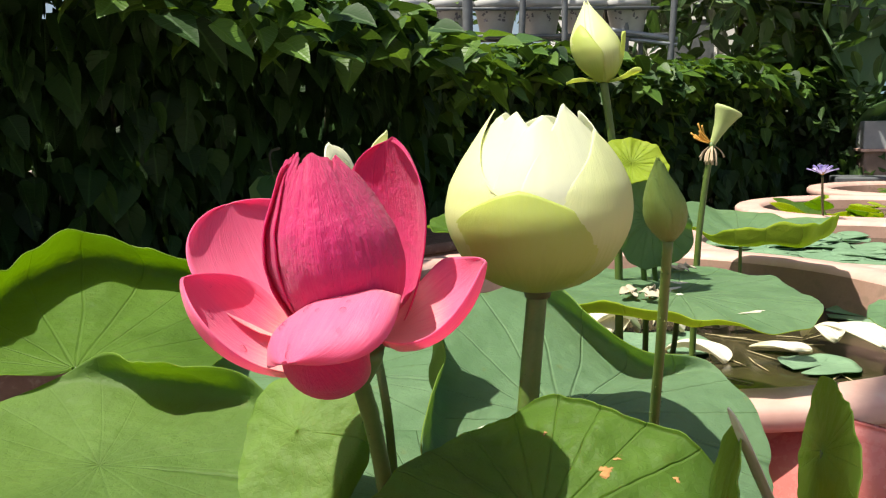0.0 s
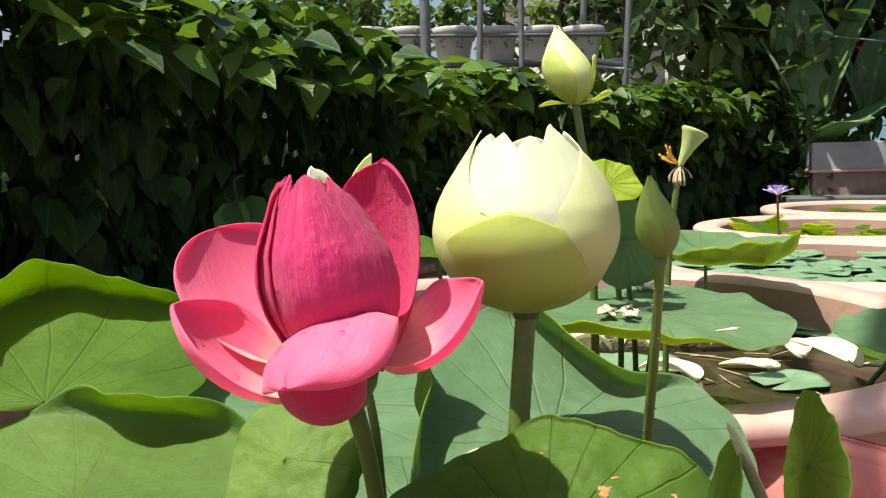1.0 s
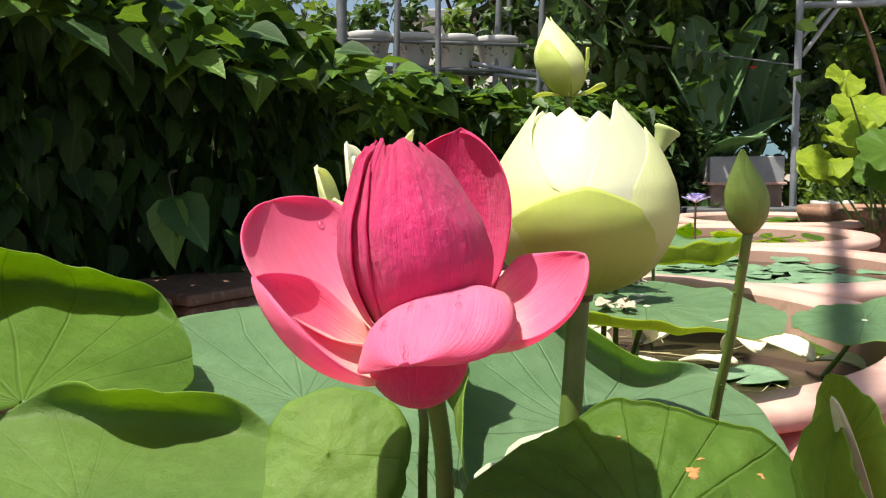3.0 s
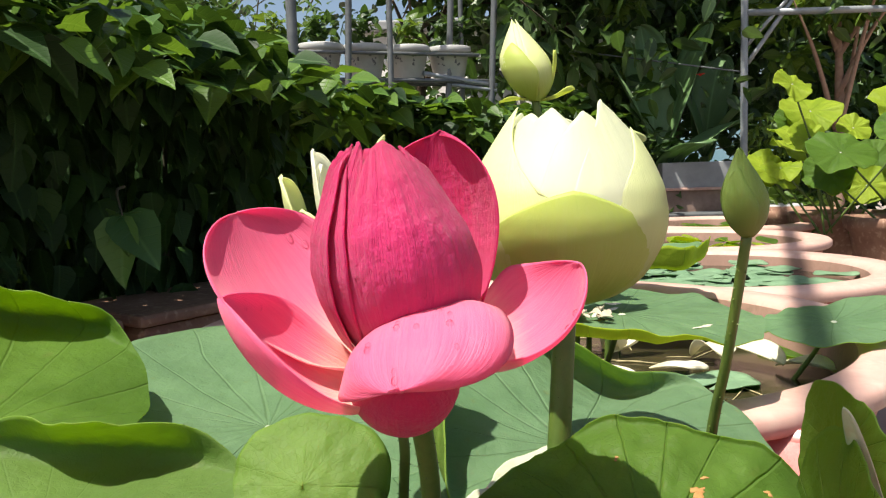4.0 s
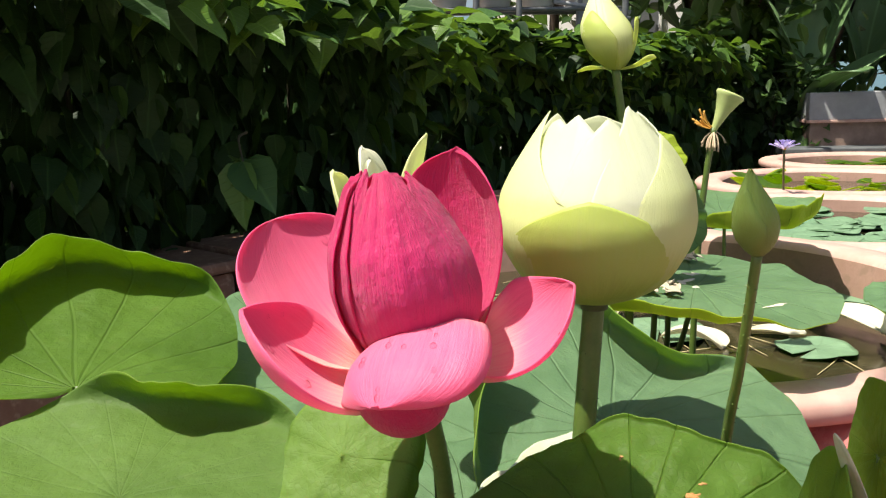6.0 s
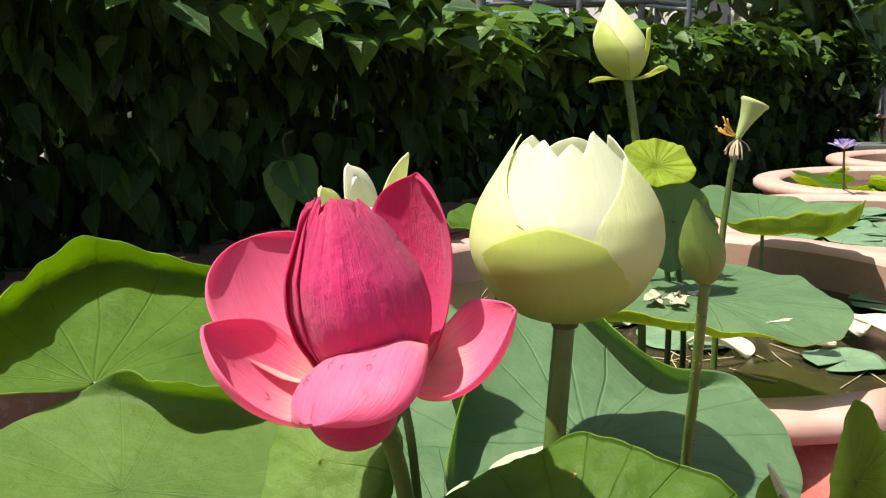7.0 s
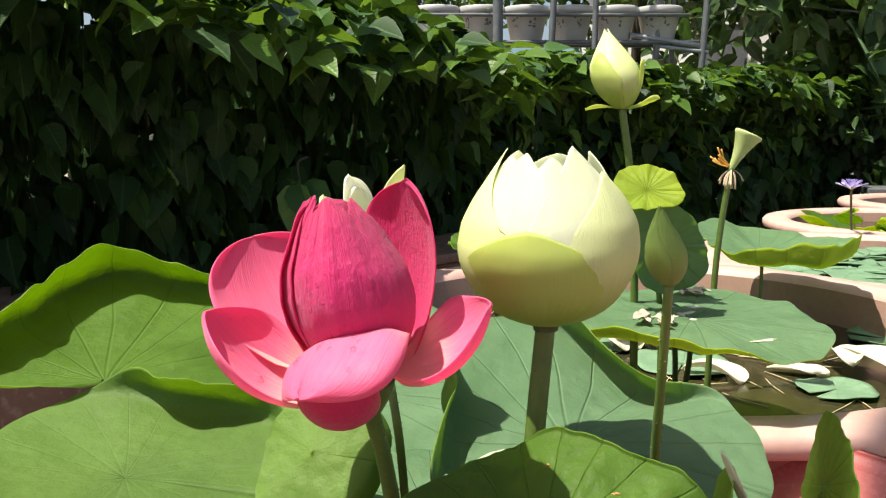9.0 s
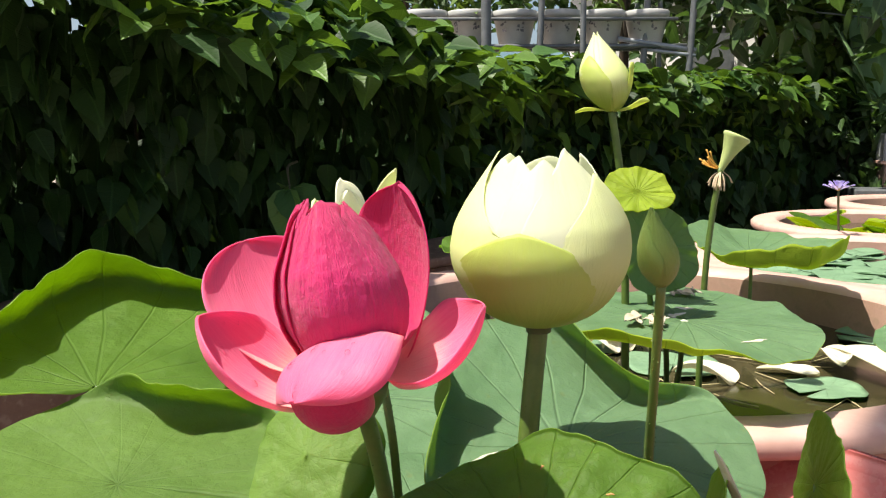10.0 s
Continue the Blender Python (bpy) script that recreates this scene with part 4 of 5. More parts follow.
# ---- stone seat and slabs behind the pots ----
def trough():
    ob = thing("stone_trough", "grey slab-sided trough on a brown block base", "trough", at=(1.63, 5.5, 0))
    v, f, u = box(1.40, 5.50, 0.585, 1.872, 5.95, 0.755, 0.006)
    part("slab", mesh_from("slab", v, f, u, [M_CONCRETE], False), ob, "grey upper slab")
    v, f, u = box(1.385, 5.485, 0.570, 1.885, 5.965, 0.588, 0.004)
    part("ledge", mesh_from("ledge", v, f, u, [M_RIM], False), ob, "pale ledge")
    v, f, u = box(1.41, 5.51, 0.0, 1.865, 5.94, 0.572, 0.006)
    part("base", mesh_from("base", v, f, u, [M_BRICKRED], False), ob, "brown block base")
    for i, (x0, x1, y0, z) in enumerate(((1.22, 2.15, 5.30, 0.43), (1.18, 2.2, 5.22, 0.385))):
        st = thing("stone_slab", "low dark stone slab stacked before the trough", "slab", "stacked slabs", at=((x0 + x1) / 2, y0, 0))
        v, f, u = box(x0, y0, z - 0.043 if i == 0 else 0.0, x1, y0 + 0.24 - i * 0.03, z, 0.008)
        part("stone", mesh_from("stone", v, f, u, [M_BRICKRED if i else M_STEEL_DARK], False), st)


trough()


# ---- the round lotus tubs ----
def tub(label, cx, cy, zr, R, body, seed, water_drop=0.085, rim_w=0.105, height=None, slope=0.04):
    h = zr if height is None else height
    ob = thing("lotus_tub", label, "tub", "round tubs", at=(cx, cy, zr - h))
    b = R - 0.012
    prof = [(0.0, zr - h), (b * 0.72, zr - h), (b * 0.75, zr - h + 0.012), (b * 0.86, zr - h * 0.45), (b * 0.965, zr - 0.035), (b * 0.965, zr - 0.026)]
    v, f, uv = lathe(prof, 96, (cx, cy, 0), 0.004, seed)
    part("body", mesh_from("body", v, f, uv, [body]), ob)
    ri = R - rim_w
    prof = [(b * 0.966, zr - 0.032), (R - 0.004, zr - 0.030), (R, zr - 0.024), (R, zr - 0.008), (R - 0.008, zr), (ri + 0.02, zr + 0.002), (ri + 0.006, zr - 0.003), (ri, zr - 0.014)]
    v, f, uv = lathe(prof, 120, (cx, cy, 0), 0.004, seed)
    part("rim", mesh_from("rim", v, f, uv, [M_RIM if body is not M_POT_PINK else M_POT_PINK]), ob, "broad sun-faded rim")
    v, f, uv = lathe([(0.001, zr - water_drop)] + [((ri - slope * 0.3) * q, zr - water_drop) for q in (0.25, 0.5, 0.75, 1.0)], 72, (cx, cy, 0), 0.004, seed)
    v2, f2, uv2 = lathe([(ri, zr - 0.014), (ri - slope * 0.3, zr - 0.07), (ri - slope * 0.75, zr - 0.2), (ri - slope, zr - 0.34)], 120, (cx, cy, 0), 0.004, seed)
    part("inner_wall", mesh_from("inner_wall", v2, f2, uv2, [M_POT_INNER if body is not M_POT_PINK else M_POT_PINK]), ob, "bare brown inner wall")
    w = part("water", mesh_from("water", v, f, uv, [M_WATER]), None, "still murky brown water in the tub")
    tagged(w, "", "water", "", "structure")
    return ob


T0 = (0.193, 0.618, 0.44, 0.46)
T1 = (0.19, 1.54, 0.46, 0.612)
T2 = (0.80, 2.53, 0.435, 0.545)
T3 = (1.045, 3.50, 0.435, 0.52)
T4 = (1.45, 4.50, 0.43, 0.50)
tub("smooth pink plastic lotus tub full of leaves", *T0, M_POT_PINK, 1, rim_w=0.022, water_drop=0.30, slope=0.14)
tub("round terracotta tub with faded rim, water and fallen petals", *T1, M_POT, 2, rim_w=0.08)
tub("round terracotta tub covered with green lily pads", *T2, M_POT, 3, water_drop=0.05)
tub("round terracotta tub with small yellowish water plants", *T3, M_POT, 4, water_drop=0.05)
tub("round terracotta tub before the stone trough", *T4, M_POT, 5, water_drop=0.05)


def pad(at, r, mat, seed, label, tilt=0.0, group="floating pads", z_up=0.004, notch=0.25):
    """A floating pad with its notch and a slightly raised margin."""
    rr = np.random.RandomState(seed)
    a = np.linspace(notch / 2, 2 * math.pi - notch / 2, 40) + rr.uniform(0, 6.28)
    ph = rr.uniform(0, 6.28, 3)
    P = []
    for q in np.linspace(0.02, 1, 8):
        k = r * q * (1 + 0.03 * np.sin(5 * a + ph[0]) + 0.02 * np.sin(9 * a + ph[1]))
        z = at[2] + z_up + (0.005 * q ** 6 * (1 + np.sin(3 * a + ph[2]))) * (r / 0.1) + tilt * q * np.cos(a + ph[1]) * r
        P.append(np.stack([at[0] + k * np.cos(a), at[1] + k * np.sin(a), np.full_like(a, 1) * z], -1))
    v, f, uv = grid(np.array(P))
    f = [t[::-1] for t in f]
    ob = tagged(part("floating_pad", mesh_from("floating_pad", v, f, uv, [mat]), None, label), "", "leaf", group)
    solid(ob, 0.0015, -1.0)
    return ob


r_ = np.random.RandomState(77)
# pads that fill the second tub
for i in range(64):
    q = math.sqrt(r_.uniform(0, 1)) * 0.385
    a = r_.uniform(0, 6.28)
    pad((T2[0] + q * math.cos(a), T2[1] + q * math.sin(a), T2[2] - 0.05 + 0.0003 * i), r_.uniform(0.05, 0.085), M_PAD, 100 + i, "bluish-green lily pad lying on the water", 0.03, "pads on the second tub")
for i in range(34):
    q = math.sqrt(r_.uniform(0, 1)) * 0.36
    a = r_.uniform(0, 6.28)
    pad((T3[0] + q * math.cos(a), T3[1] + q * math.sin(a), T3[2] - 0.05 + 0.0006 * i), r_.uniform(0.025, 0.055), M_LEAF_YELLOW if i % 3 else M_LEAF, 150 + i, "small yellowish water leaf on the tub", 0.25, "small leaves on the third tub")
for i in range(9):
    a = r_.uniform(2.6, 4.4)
    q = r_.uniform(0.2, 0.40)
    pad((T3[0] + q * math.cos(a), T3[1] + q * math.sin(a), T3[2] - 0.02 + 0.004 * i), r_.uniform(0.05, 0.075), M_LEAF_YELLOW if i % 2 else M_LEAF, 190 + i, "raised olive water-lily leaf", 0.45, "raised lily leaves")
for i in range(16):
    q = math.sqrt(r_.uniform(0, 1)) * 0.34
    a = r_.uniform(0, 6.28)
    pad((T4[0] + q * math.cos(a), T4[1] + q * math.sin(a), T4[2] - 0.05 + 0.001 * i), r_.uniform(0.04, 0.08), M_LEAF, 210 + i, "green pad on the far tub", 0.1, "pads on the far tub")


def brown_pot(at, s, seed):
    ob = thing("clay_pot", "brown ribbed clay pot holding yellowing lotus plants", "pot", "brown clay pots", at=at)
    prof = [(0.0, 0.0), (0.15, 0.0), (0.16, 0.02), (0.20, 0.24), (0.225, 0.38), (0.25, 0.40), (0.255, 0.43), (0.25, 0.45), (0.225, 0.45), (0.21, 0.40), (0.20, 0.37), (0.0, 0.365)]
    v, f, uv = lathe([(r * s, z * s) for r, z in prof], 44, at, 0.006, seed)
    k = np.arange(len(v)) % 44
    part("body", mesh_from("body", v, f, uv, [M_POT_BROWN]), ob)


for i, (x, y) in enumerate(((1.98, 4.75), (2.05, 4.35), (2.14, 3.92), (2.3, 3.5), (2.75, 4.6))):
    brown_pot((x, y, 0), 1.05, i)


def back_lotus(at, seed, count, label):
    """Tall yellowing lotus leaves growing from a clay pot."""
    r = np.random.RandomState(seed)
    for i in range(count):
        c = np.array(at) + np.array([r.uniform(-0.34, 0.34), r.uniform(-0.25, 0.25), r.uniform(0.1, 0.62)])
        tl = r.uniform(-0.6, 0.6, 2)
        rad = r.uniform(0.09, 0.175)
        rim = [(d, rad * r.uniform(0.9, 1.1), r.uniform(-0.3, 0.3) * rad) for d in range(0, 360, 45)]
        lotus_leaf(label, c, (tl[0], tl[1] - 0.9, 1), rim, M_LEAF_YELLOW if r.uniform() < 0.6 else M_LEAF, M_LEAF_UNDER, seed=seed * 50 + i, foot=(at[0] + r.uniform(-0.1, 0.1), at[1] + r.uniform(-0.1, 0.1), 0.38), stem_r=0.005, group="yellowing lotus leaves", wave=0.006)


back_lotus((1.88, 4.15, 0.50), 5, 10, "yellow-green lotus leaf on a tall stalk in a clay pot")
back_lotus((2.10, 3.85, 0.44), 6, 11, "yellow-green lotus leaf on a tall stalk in a clay pot")
back_lotus((2.20, 4.50, 0.48), 7, 7, "yellow-green lotus leaf on a tall stalk in a clay pot")


def white_crock():
    ob = thing("crock", "small weathered white pot on the paving", "pot", at=(2.06, 5.2, 0))
    v, f, uv = lathe([(0.0, 0.0), (0.10, 0.0), (0.11, 0.02), (0.115, 0.44), (0.125, 0.46), (0.12, 0.48), (0.105, 0.47), (0.10, 0.40), (0.0, 0.39)], 28, (2.06, 5.2, 0))
    part("body", mesh_from("body", v, f, uv, [M_PLANTER]), ob)


white_crock()


def water_lily():
    c = np.array((0.758, 3.0, 0.585))
    ob = thing("water_lily", "open lilac water lily on a thin dark stalk", "flower", at=tuple(c))
    for i in range(18):
        ring = i % 3
        g = open_petal(c, i * 20 + ring * 7, 0.055 - 0.008 * ring, 0.009, 35 + 18 * ring, 15 + 22 * ring, 0.7, 0.3, n=8, m=7)
        part("petal", mesh_from("petal", g[0], g[1], g[2], [M_LILAC]), ob)
    v, f, uv = lathe([(0.001, 0.0), (0.008, 0.004), (0.009, 0.016), (0.001, 0.022)], 12, tuple(c))
    part("stamens", mesh_from("stamens", v, f, uv, [M_STAMEN]), ob, "yellow stamens")
    stalk(ob, [(0.80, 3.18, 0.38), (0.775, 3.08, 0.5), tuple(c)], [0.004, 0.004, 0.004], M_STEM_DARK)


water_lily()

# ---- lotus leaves round the flowers ----
FOOT0 = (0.20, 0.66, 0.30)
lotus_leaf("broad green lotus leaf with its back margin folded over", (-0.358, 0.763, 0.524), (0.05, -0.12, 1),
           [(20, 0.13, -0.028), (37, 0.158, -0.019), (58, 0.185, -0.009), (74, 0.222, 0.010), (82, 0.224, 0.010, 140, 0.045), (95, 0.215, 0.016, 140, 0.080), (112, 0.222, 0.030, 118, 0.078), (126, 0.226, 0.034, 112, 0.078),
            (141, 0.205, 0.026, 130, 0.092), (160, 0.165, 0.012, 140, 0.098), (180, 0.150, 0.008, 140, 0.095), (200, 0.130, 0.004, 110, 0.06), (220, 0.09, 0.0), (246, 0.009, -0.006), (300, 0.008, -0.006), (345, 0.03, -0.016)],
           M_LEAF, M_LEAF_UNDER, seed=1, foot=(-0.16, 0.72, 0.2), frill=0.7, ribs=0.0009)
lotus_leaf("large green lotus leaf with its far margin turned up", (-0.237, 0.64, 0.474), (0.0, -0.1, 1),
           [(36, 0.158, 0.006), (46, 0.150, 0.010, 80, 0.020), (63, 0.124, 0.003, 135, 0.072), (89, 0.110, 0.002, 140, 0.090), (112, 0.120, 0.010, 135, 0.070), (131, 0.146, 0.028, 70, 0.020), (143, 0.177, 0.02), (167, 0.182, 0.012),
            (256, 0.122, 0.024), (304, 0.193, 0.002), (346, 0.175, -0.007)],
           M_LEAF_LIGHT, M_LEAF_UNDER, seed=12, foot=(-0.05, 0.66, 0.25), dip=0.004, navel=False, ribs=0.0003, wave=0.0004, frill=0.2)
lotus_leaf("green lotus leaf with small brown scars, margin raised", (0.183, 0.53, 0.514), (0, -0.45, 1),
           [(0, 0.115, -0.012), (22, 0.132, -0.020), (37, 0.136, -0.018, 60, 0.003), (47, 0.121, -0.005, 70, 0.004), (62, 0.110, 0.004, 70, 0.005), (76, 0.106, 0.008, 70, 0.005), (87, 0.114, 0.002, 70, 0.005), (102, 0.116, -0.008, 60, 0.004), (115, 0.122, -0.022, 40, 0.003), (139, 0.118, -0.022), (202, 0.116, 0.02), (252, 0.12, 0.035), (283, 0.105, 0.035)],
           M_LEAF, M_LEAF_UNDER, seed=2, foot=(0.2, 0.6, 0.3), power=1.3, dip=0.004, bumpy=0.0030,
           scars=((56, 0.56, 0.0042, 1.3, M_SCAR), (54, 0.66, 0.0016, 1.4, M_SCAR), (36, 0.80, 0.0020, 1.0, M_SCAR), (52, 0.5, 0.0016, 1.0, M_SCAR), (95, 0.72, 0.0015, 1.0, M_SCAR)))
lotus_leaf("narrow-shown lotus leaf with pale margin behind another", (0.127, 0.64, 0.493), (0, -0.3, 1),
           [(53, 0.115, -0.006), (69, 0.104, -0.004), (86, 0.076, 0.0), (143, 0.038, 0.010), (210, 0.060, 0.024), (269, 0.077, 0.022), (360, 0.067, -0.002)],
           M_LEAF_PALE, M_LEAF_PALE, seed=13, foot=(0.12, 0.66, 0.3), dip=0.003, power=1.2, navel=False, wave=0.0006, ribs=0.0003)
lotus_leaf("wide bluish lotus leaf with a raised, notched back margin", (0.172, 0.76, 0.506), (0, -0.15, 1),
           [(0, 0.176, -0.033), (12, 0.180, -0.036), (32, 0.189, -0.012), (46, 0.197, 0.0), (50, 0.172, -0.014, 135, 0.020), (66, 0.138, -0.032, 150, 0.052), (79, 0.152, -0.022, 152, 0.082), (91, 0.170, 0.000, 150, 0.080), (99, 0.190, 0.020, 130, 0.05), (115, 0.21, 0.055), (137, 0.188, 0.049),
            (148, 0.160, 0.040, 60, 0.03), (166, 0.120, 0.014, 105, 0.062), (190, 0.102, 0.0, 110, 0.066), (214, 0.108, -0.014, 105, 0.056), (238, 0.145, -0.019, 30, 0.01), (270, 0.184, -0.016), (306, 0.190, -0.014), (335, 0.180, -0.022)],
           M_LEAF_BLUE, M_LEAF_UNDER, power=1.8, seed=3, foot=(0.2, 0.72, 0.3), dip=0.006, frill=0.3, wave=0.0018)
lotus_leaf("pale bluish-green lotus leaf lying low", (-0.138, 0.95, 0.472), (0, -0.1, 1),
           [(6, 0.19, -0.004), (68, 0.219, 0.019), (102, 0.301, 0.028), (124, 0.308, 0.034), (145, 0.27, 0.037), (176, 0.18, 0.023), (251, 0.13, 0.011), (292, 0.163, -0.011), (313, 0.238, -0.019)],
           M_LEAF_BLUE, M_LEAF_UNDER, seed=4, foot=(0.0, 0.95, 0.25))
lotus_leaf("bright yellow-green lotus leaf tilted upright", (-0.038, 0.645, 0.516), (0, -1.2, 1),
           [(0, 0.046, 0.0, -80, 0.030), (20, 0.053, -0.002, -80, 0.028), (36, 0.061, -0.004, -80, 0.024), (52, 0.059, -0.004, -70, 0.014), (72, 0.055, -0.003, -60, 0.010), (92, 0.055, -0.003, -60, 0.010), (112, 0.056, -0.004, -60, 0.010), (130, 0.058, -0.005, -60, 0.010),
            (150, 0.056, -0.005, -60, 0.010), (180, 0.048, -0.004), (210, 0.053, 0.0), (240, 0.070, 0.004), (270, 0.080, 0.006), (300, 0.066, 0.004, -60, 0.020), (330, 0.046, 0.002, -80, 0.030)],
           M_LEAF_BRIGHT, M_LEAF_UNDER, seed=5, foot=(-0.02, 0.86, 0.3), stem_r=0.003, dip=-0.006, power=1.6, wave=0.0008, navel=False, ribs=0.0, frill=0.2)
lotus_leaf("flat bluish lotus leaf with pale scar and torn spot", (0.276, 1.10, 0.558), (0, 0, 1),
           [(31, 0.157, -0.005), (70, 0.191, -0.001), (102, 0.204, -0.002), (155, 0.143, 0.001), (215, 0.174, -0.001, 60, 0.014), (244, 0.128, -0.011, 68, 0.024), (284, 0.129, -0.009, 60, 0.018), (307, 0.162, -0.023), (332, 0.17, -0.014)],
           M_LEAF_BLUE, M_LEAF_YELLOW, seed=6, foot=(0.24, 1.35, 0.3), dip=0.006,
           scars=((-40, 0.62, 0.0024, 7, M_SCAR_PALE), (190, 0.22, 0.009, 1.5, M_SCAR_PALE), (120, 0.15, 0.010, 1.3, M_SCAR_PALE), (90, 0.3, 0.006, 1.5, M_SCAR_PALE)))
lotus_leaf("dark bluish lotus leaf hanging steeply", (0.237, 1.115, 0.645), (0.25, -1, -0.35),
           [(15, 0.046, 0.0), (50, 0.052, 0.0), (90, 0.060, 0.0), (131, 0.085, 0.0), (180, 0.052, 0.0), (216, 0.048, 0.0), (265, 0.072, 0.0), (320, 0.072, 0.0), (350, 0.054, 0.0)],
           M_LEAF_BLUE, M_LEAF_UNDER, seed=7, foot=(0.25, 1.3, 0.3), power=2.0, dip=0.006, navel=False)
lotus_leaf("young yellow-green lotus leaf glowing in the sun", (0.214, 1.09, 0.720), (0.05, -0.75, 0.66),
           [(0, 0.042, 0.0), (45, 0.040, 0.0), (90, 0.038, 0.0), (140, 0.046, 0.0), (180, 0.042, 0.0), (215, 0.042, 0.0), (270, 0.030, 0.0), (310, 0.034, 0.0), (346, 0.052, 0.002)],
           M_LEAF_YELLOW, M_LEAF_YELLOW, seed=17, foot=(0.23, 1.25, 0.35), power=2.0, dip=0.003, navel=False, wave=0.0015)
lotus_leaf("lotus leaf with white residue over the tub rim", (0.408, 1.82, 0.545), (0, 0, 1),
           [(43, 0.148, 0.017), (86, 0.18, 0.019), (128, 0.165, 0.048), (200, 0.115, 0.021), (235, 0.13, 0.0, 40, 0.02), (259, 0.155, -0.010, 80, 0.045), (293, 0.180, -0.008, 82, 0.058), (320, 0.175, 0.0, 80, 0.055), (346, 0.155, 0.004, 70, 0.04)],
           M_LEAF_BLUE, M_LEAF_YELLOW, seed=8, foot=(0.38, 1.75, 0.3), scars=((300, 0.6, 0.014, 2.0, M_SCAR_PALE), (330, 0.5, 0.012, 2.0, M_SCAR_PALE), (280, 0.4, 0.008, 2.0, M_SCAR_PALE)))
lotus_leaf("bluish lotus leaf half lying on the water with raised side", (0.672, 1.395, 0.482), (0, -0.1, 1),
           [(37, 0.150, 0.018), (54, 0.135, 0.0), (91, 0.095, -0.006), (180, 0.112, -0.012), (227, 0.140, -0.004), (251, 0.155, 0.004), (270, 0.140, 0.006), (300, 0.105, 0.010), (340, 0.098, 0.030)],
           M_LEAF_BLUE, M_LEAF_UNDER, seed=14, foot=(0.60, 1.44, 0.34), dip=0.004)
lotus_leaf("low shaded lotus leaf among the stems", (0.05, 0.70, 0.445), (0.05, -0.1, 1),
           [(0, 0.13, 0.0), (60, 0.14, 0.01), (120, 0.13, -0.01), (180, 0.15, 0.01), (240, 0.16, 0.0), (300, 0.15, 0.01)], M_LEAF_BLUE, M_LEAF_UNDER, seed=15, foot=(0.08, 0.72, 0.3))
lotus_leaf("low shaded lotus leaf near the tub wall", (0.26, 0.58, 0.42), (0.1, -0.1, 1),
           [(0, 0.13, 0.01), (60, 0.14, 0.0), (120, 0.12, -0.01), (180, 0.14, 0.01), (240, 0.15, 0.0), (300, 0.13, 0.01)], M_LEAF, M_LEAF_UNDER, seed=16, foot=(0.26, 0.62, 0.3))
lotus_leaf("small light-green lotus leaf over the water", (-0.067, 1.35, 0.601), (0, 0, 1),
           [(47, 0.069, 0.014), (116, 0.1, 0.016), (180, 0.054, 0.009), (271, 0.08, 0.004), (309, 0.102, 0.005)], M_LEAF, M_LEAF_UNDER, seed=9, foot=(-0.05, 1.4, 0.3))
ROLLED = lotus_leaf("young lotus leaf still half rolled, with pale margin", (0.287, 0.53, 0.50), (-0.97, -0.05, 0.25),
                    [(13, 0.060, 0.0), (34, 0.088, 0.0), (45, 0.094, 0.0), (69, 0.086, 0.0), (91, 0.066, 0.0), (126, 0.045, 0.0), (200, 0.04, 0.0), (312, 0.046, 0.0), (347, 0.055, 0.0)],
                    M_LEAF, M_LEAF_UNDER, seed=10, foot=(0.29, 0.6, 0.3), dip=-0.004, wave=0.001, navel=False)
add_petal(ROLLED, open_petal((0.337, 0.578, 0.498), -146, 0.108, 0.0085, 60, 66, 0.5, 0.5, 1.0, (0.25, 3.0, 1.1), wav=0.0006), [M_LEAF_PALE], "pale rolled margin", 0.0008, "margin")
lotus_leaf("curled olive lotus leaf beside the pink tub", (0.392, 0.76, 0.49), (-0.97, -0.12, 0.22),
           [(36, 0.049, 0.0), (82, 0.079, 0.0), (95, 0.07, 0.0), (126, 0.059, 0.0), (197, 0.064, 0.0), (258, 0.082, 0.0), (302, 0.079, 0.0), (338, 0.054, 0.0)],
           M_LEAF, M_LEAF_UNDER, seed=11, foot=(0.39, 0.75, 0.3), dip=-0.004, wave=0.0006, navel=False)

# ---- pink lotus in bloom ----


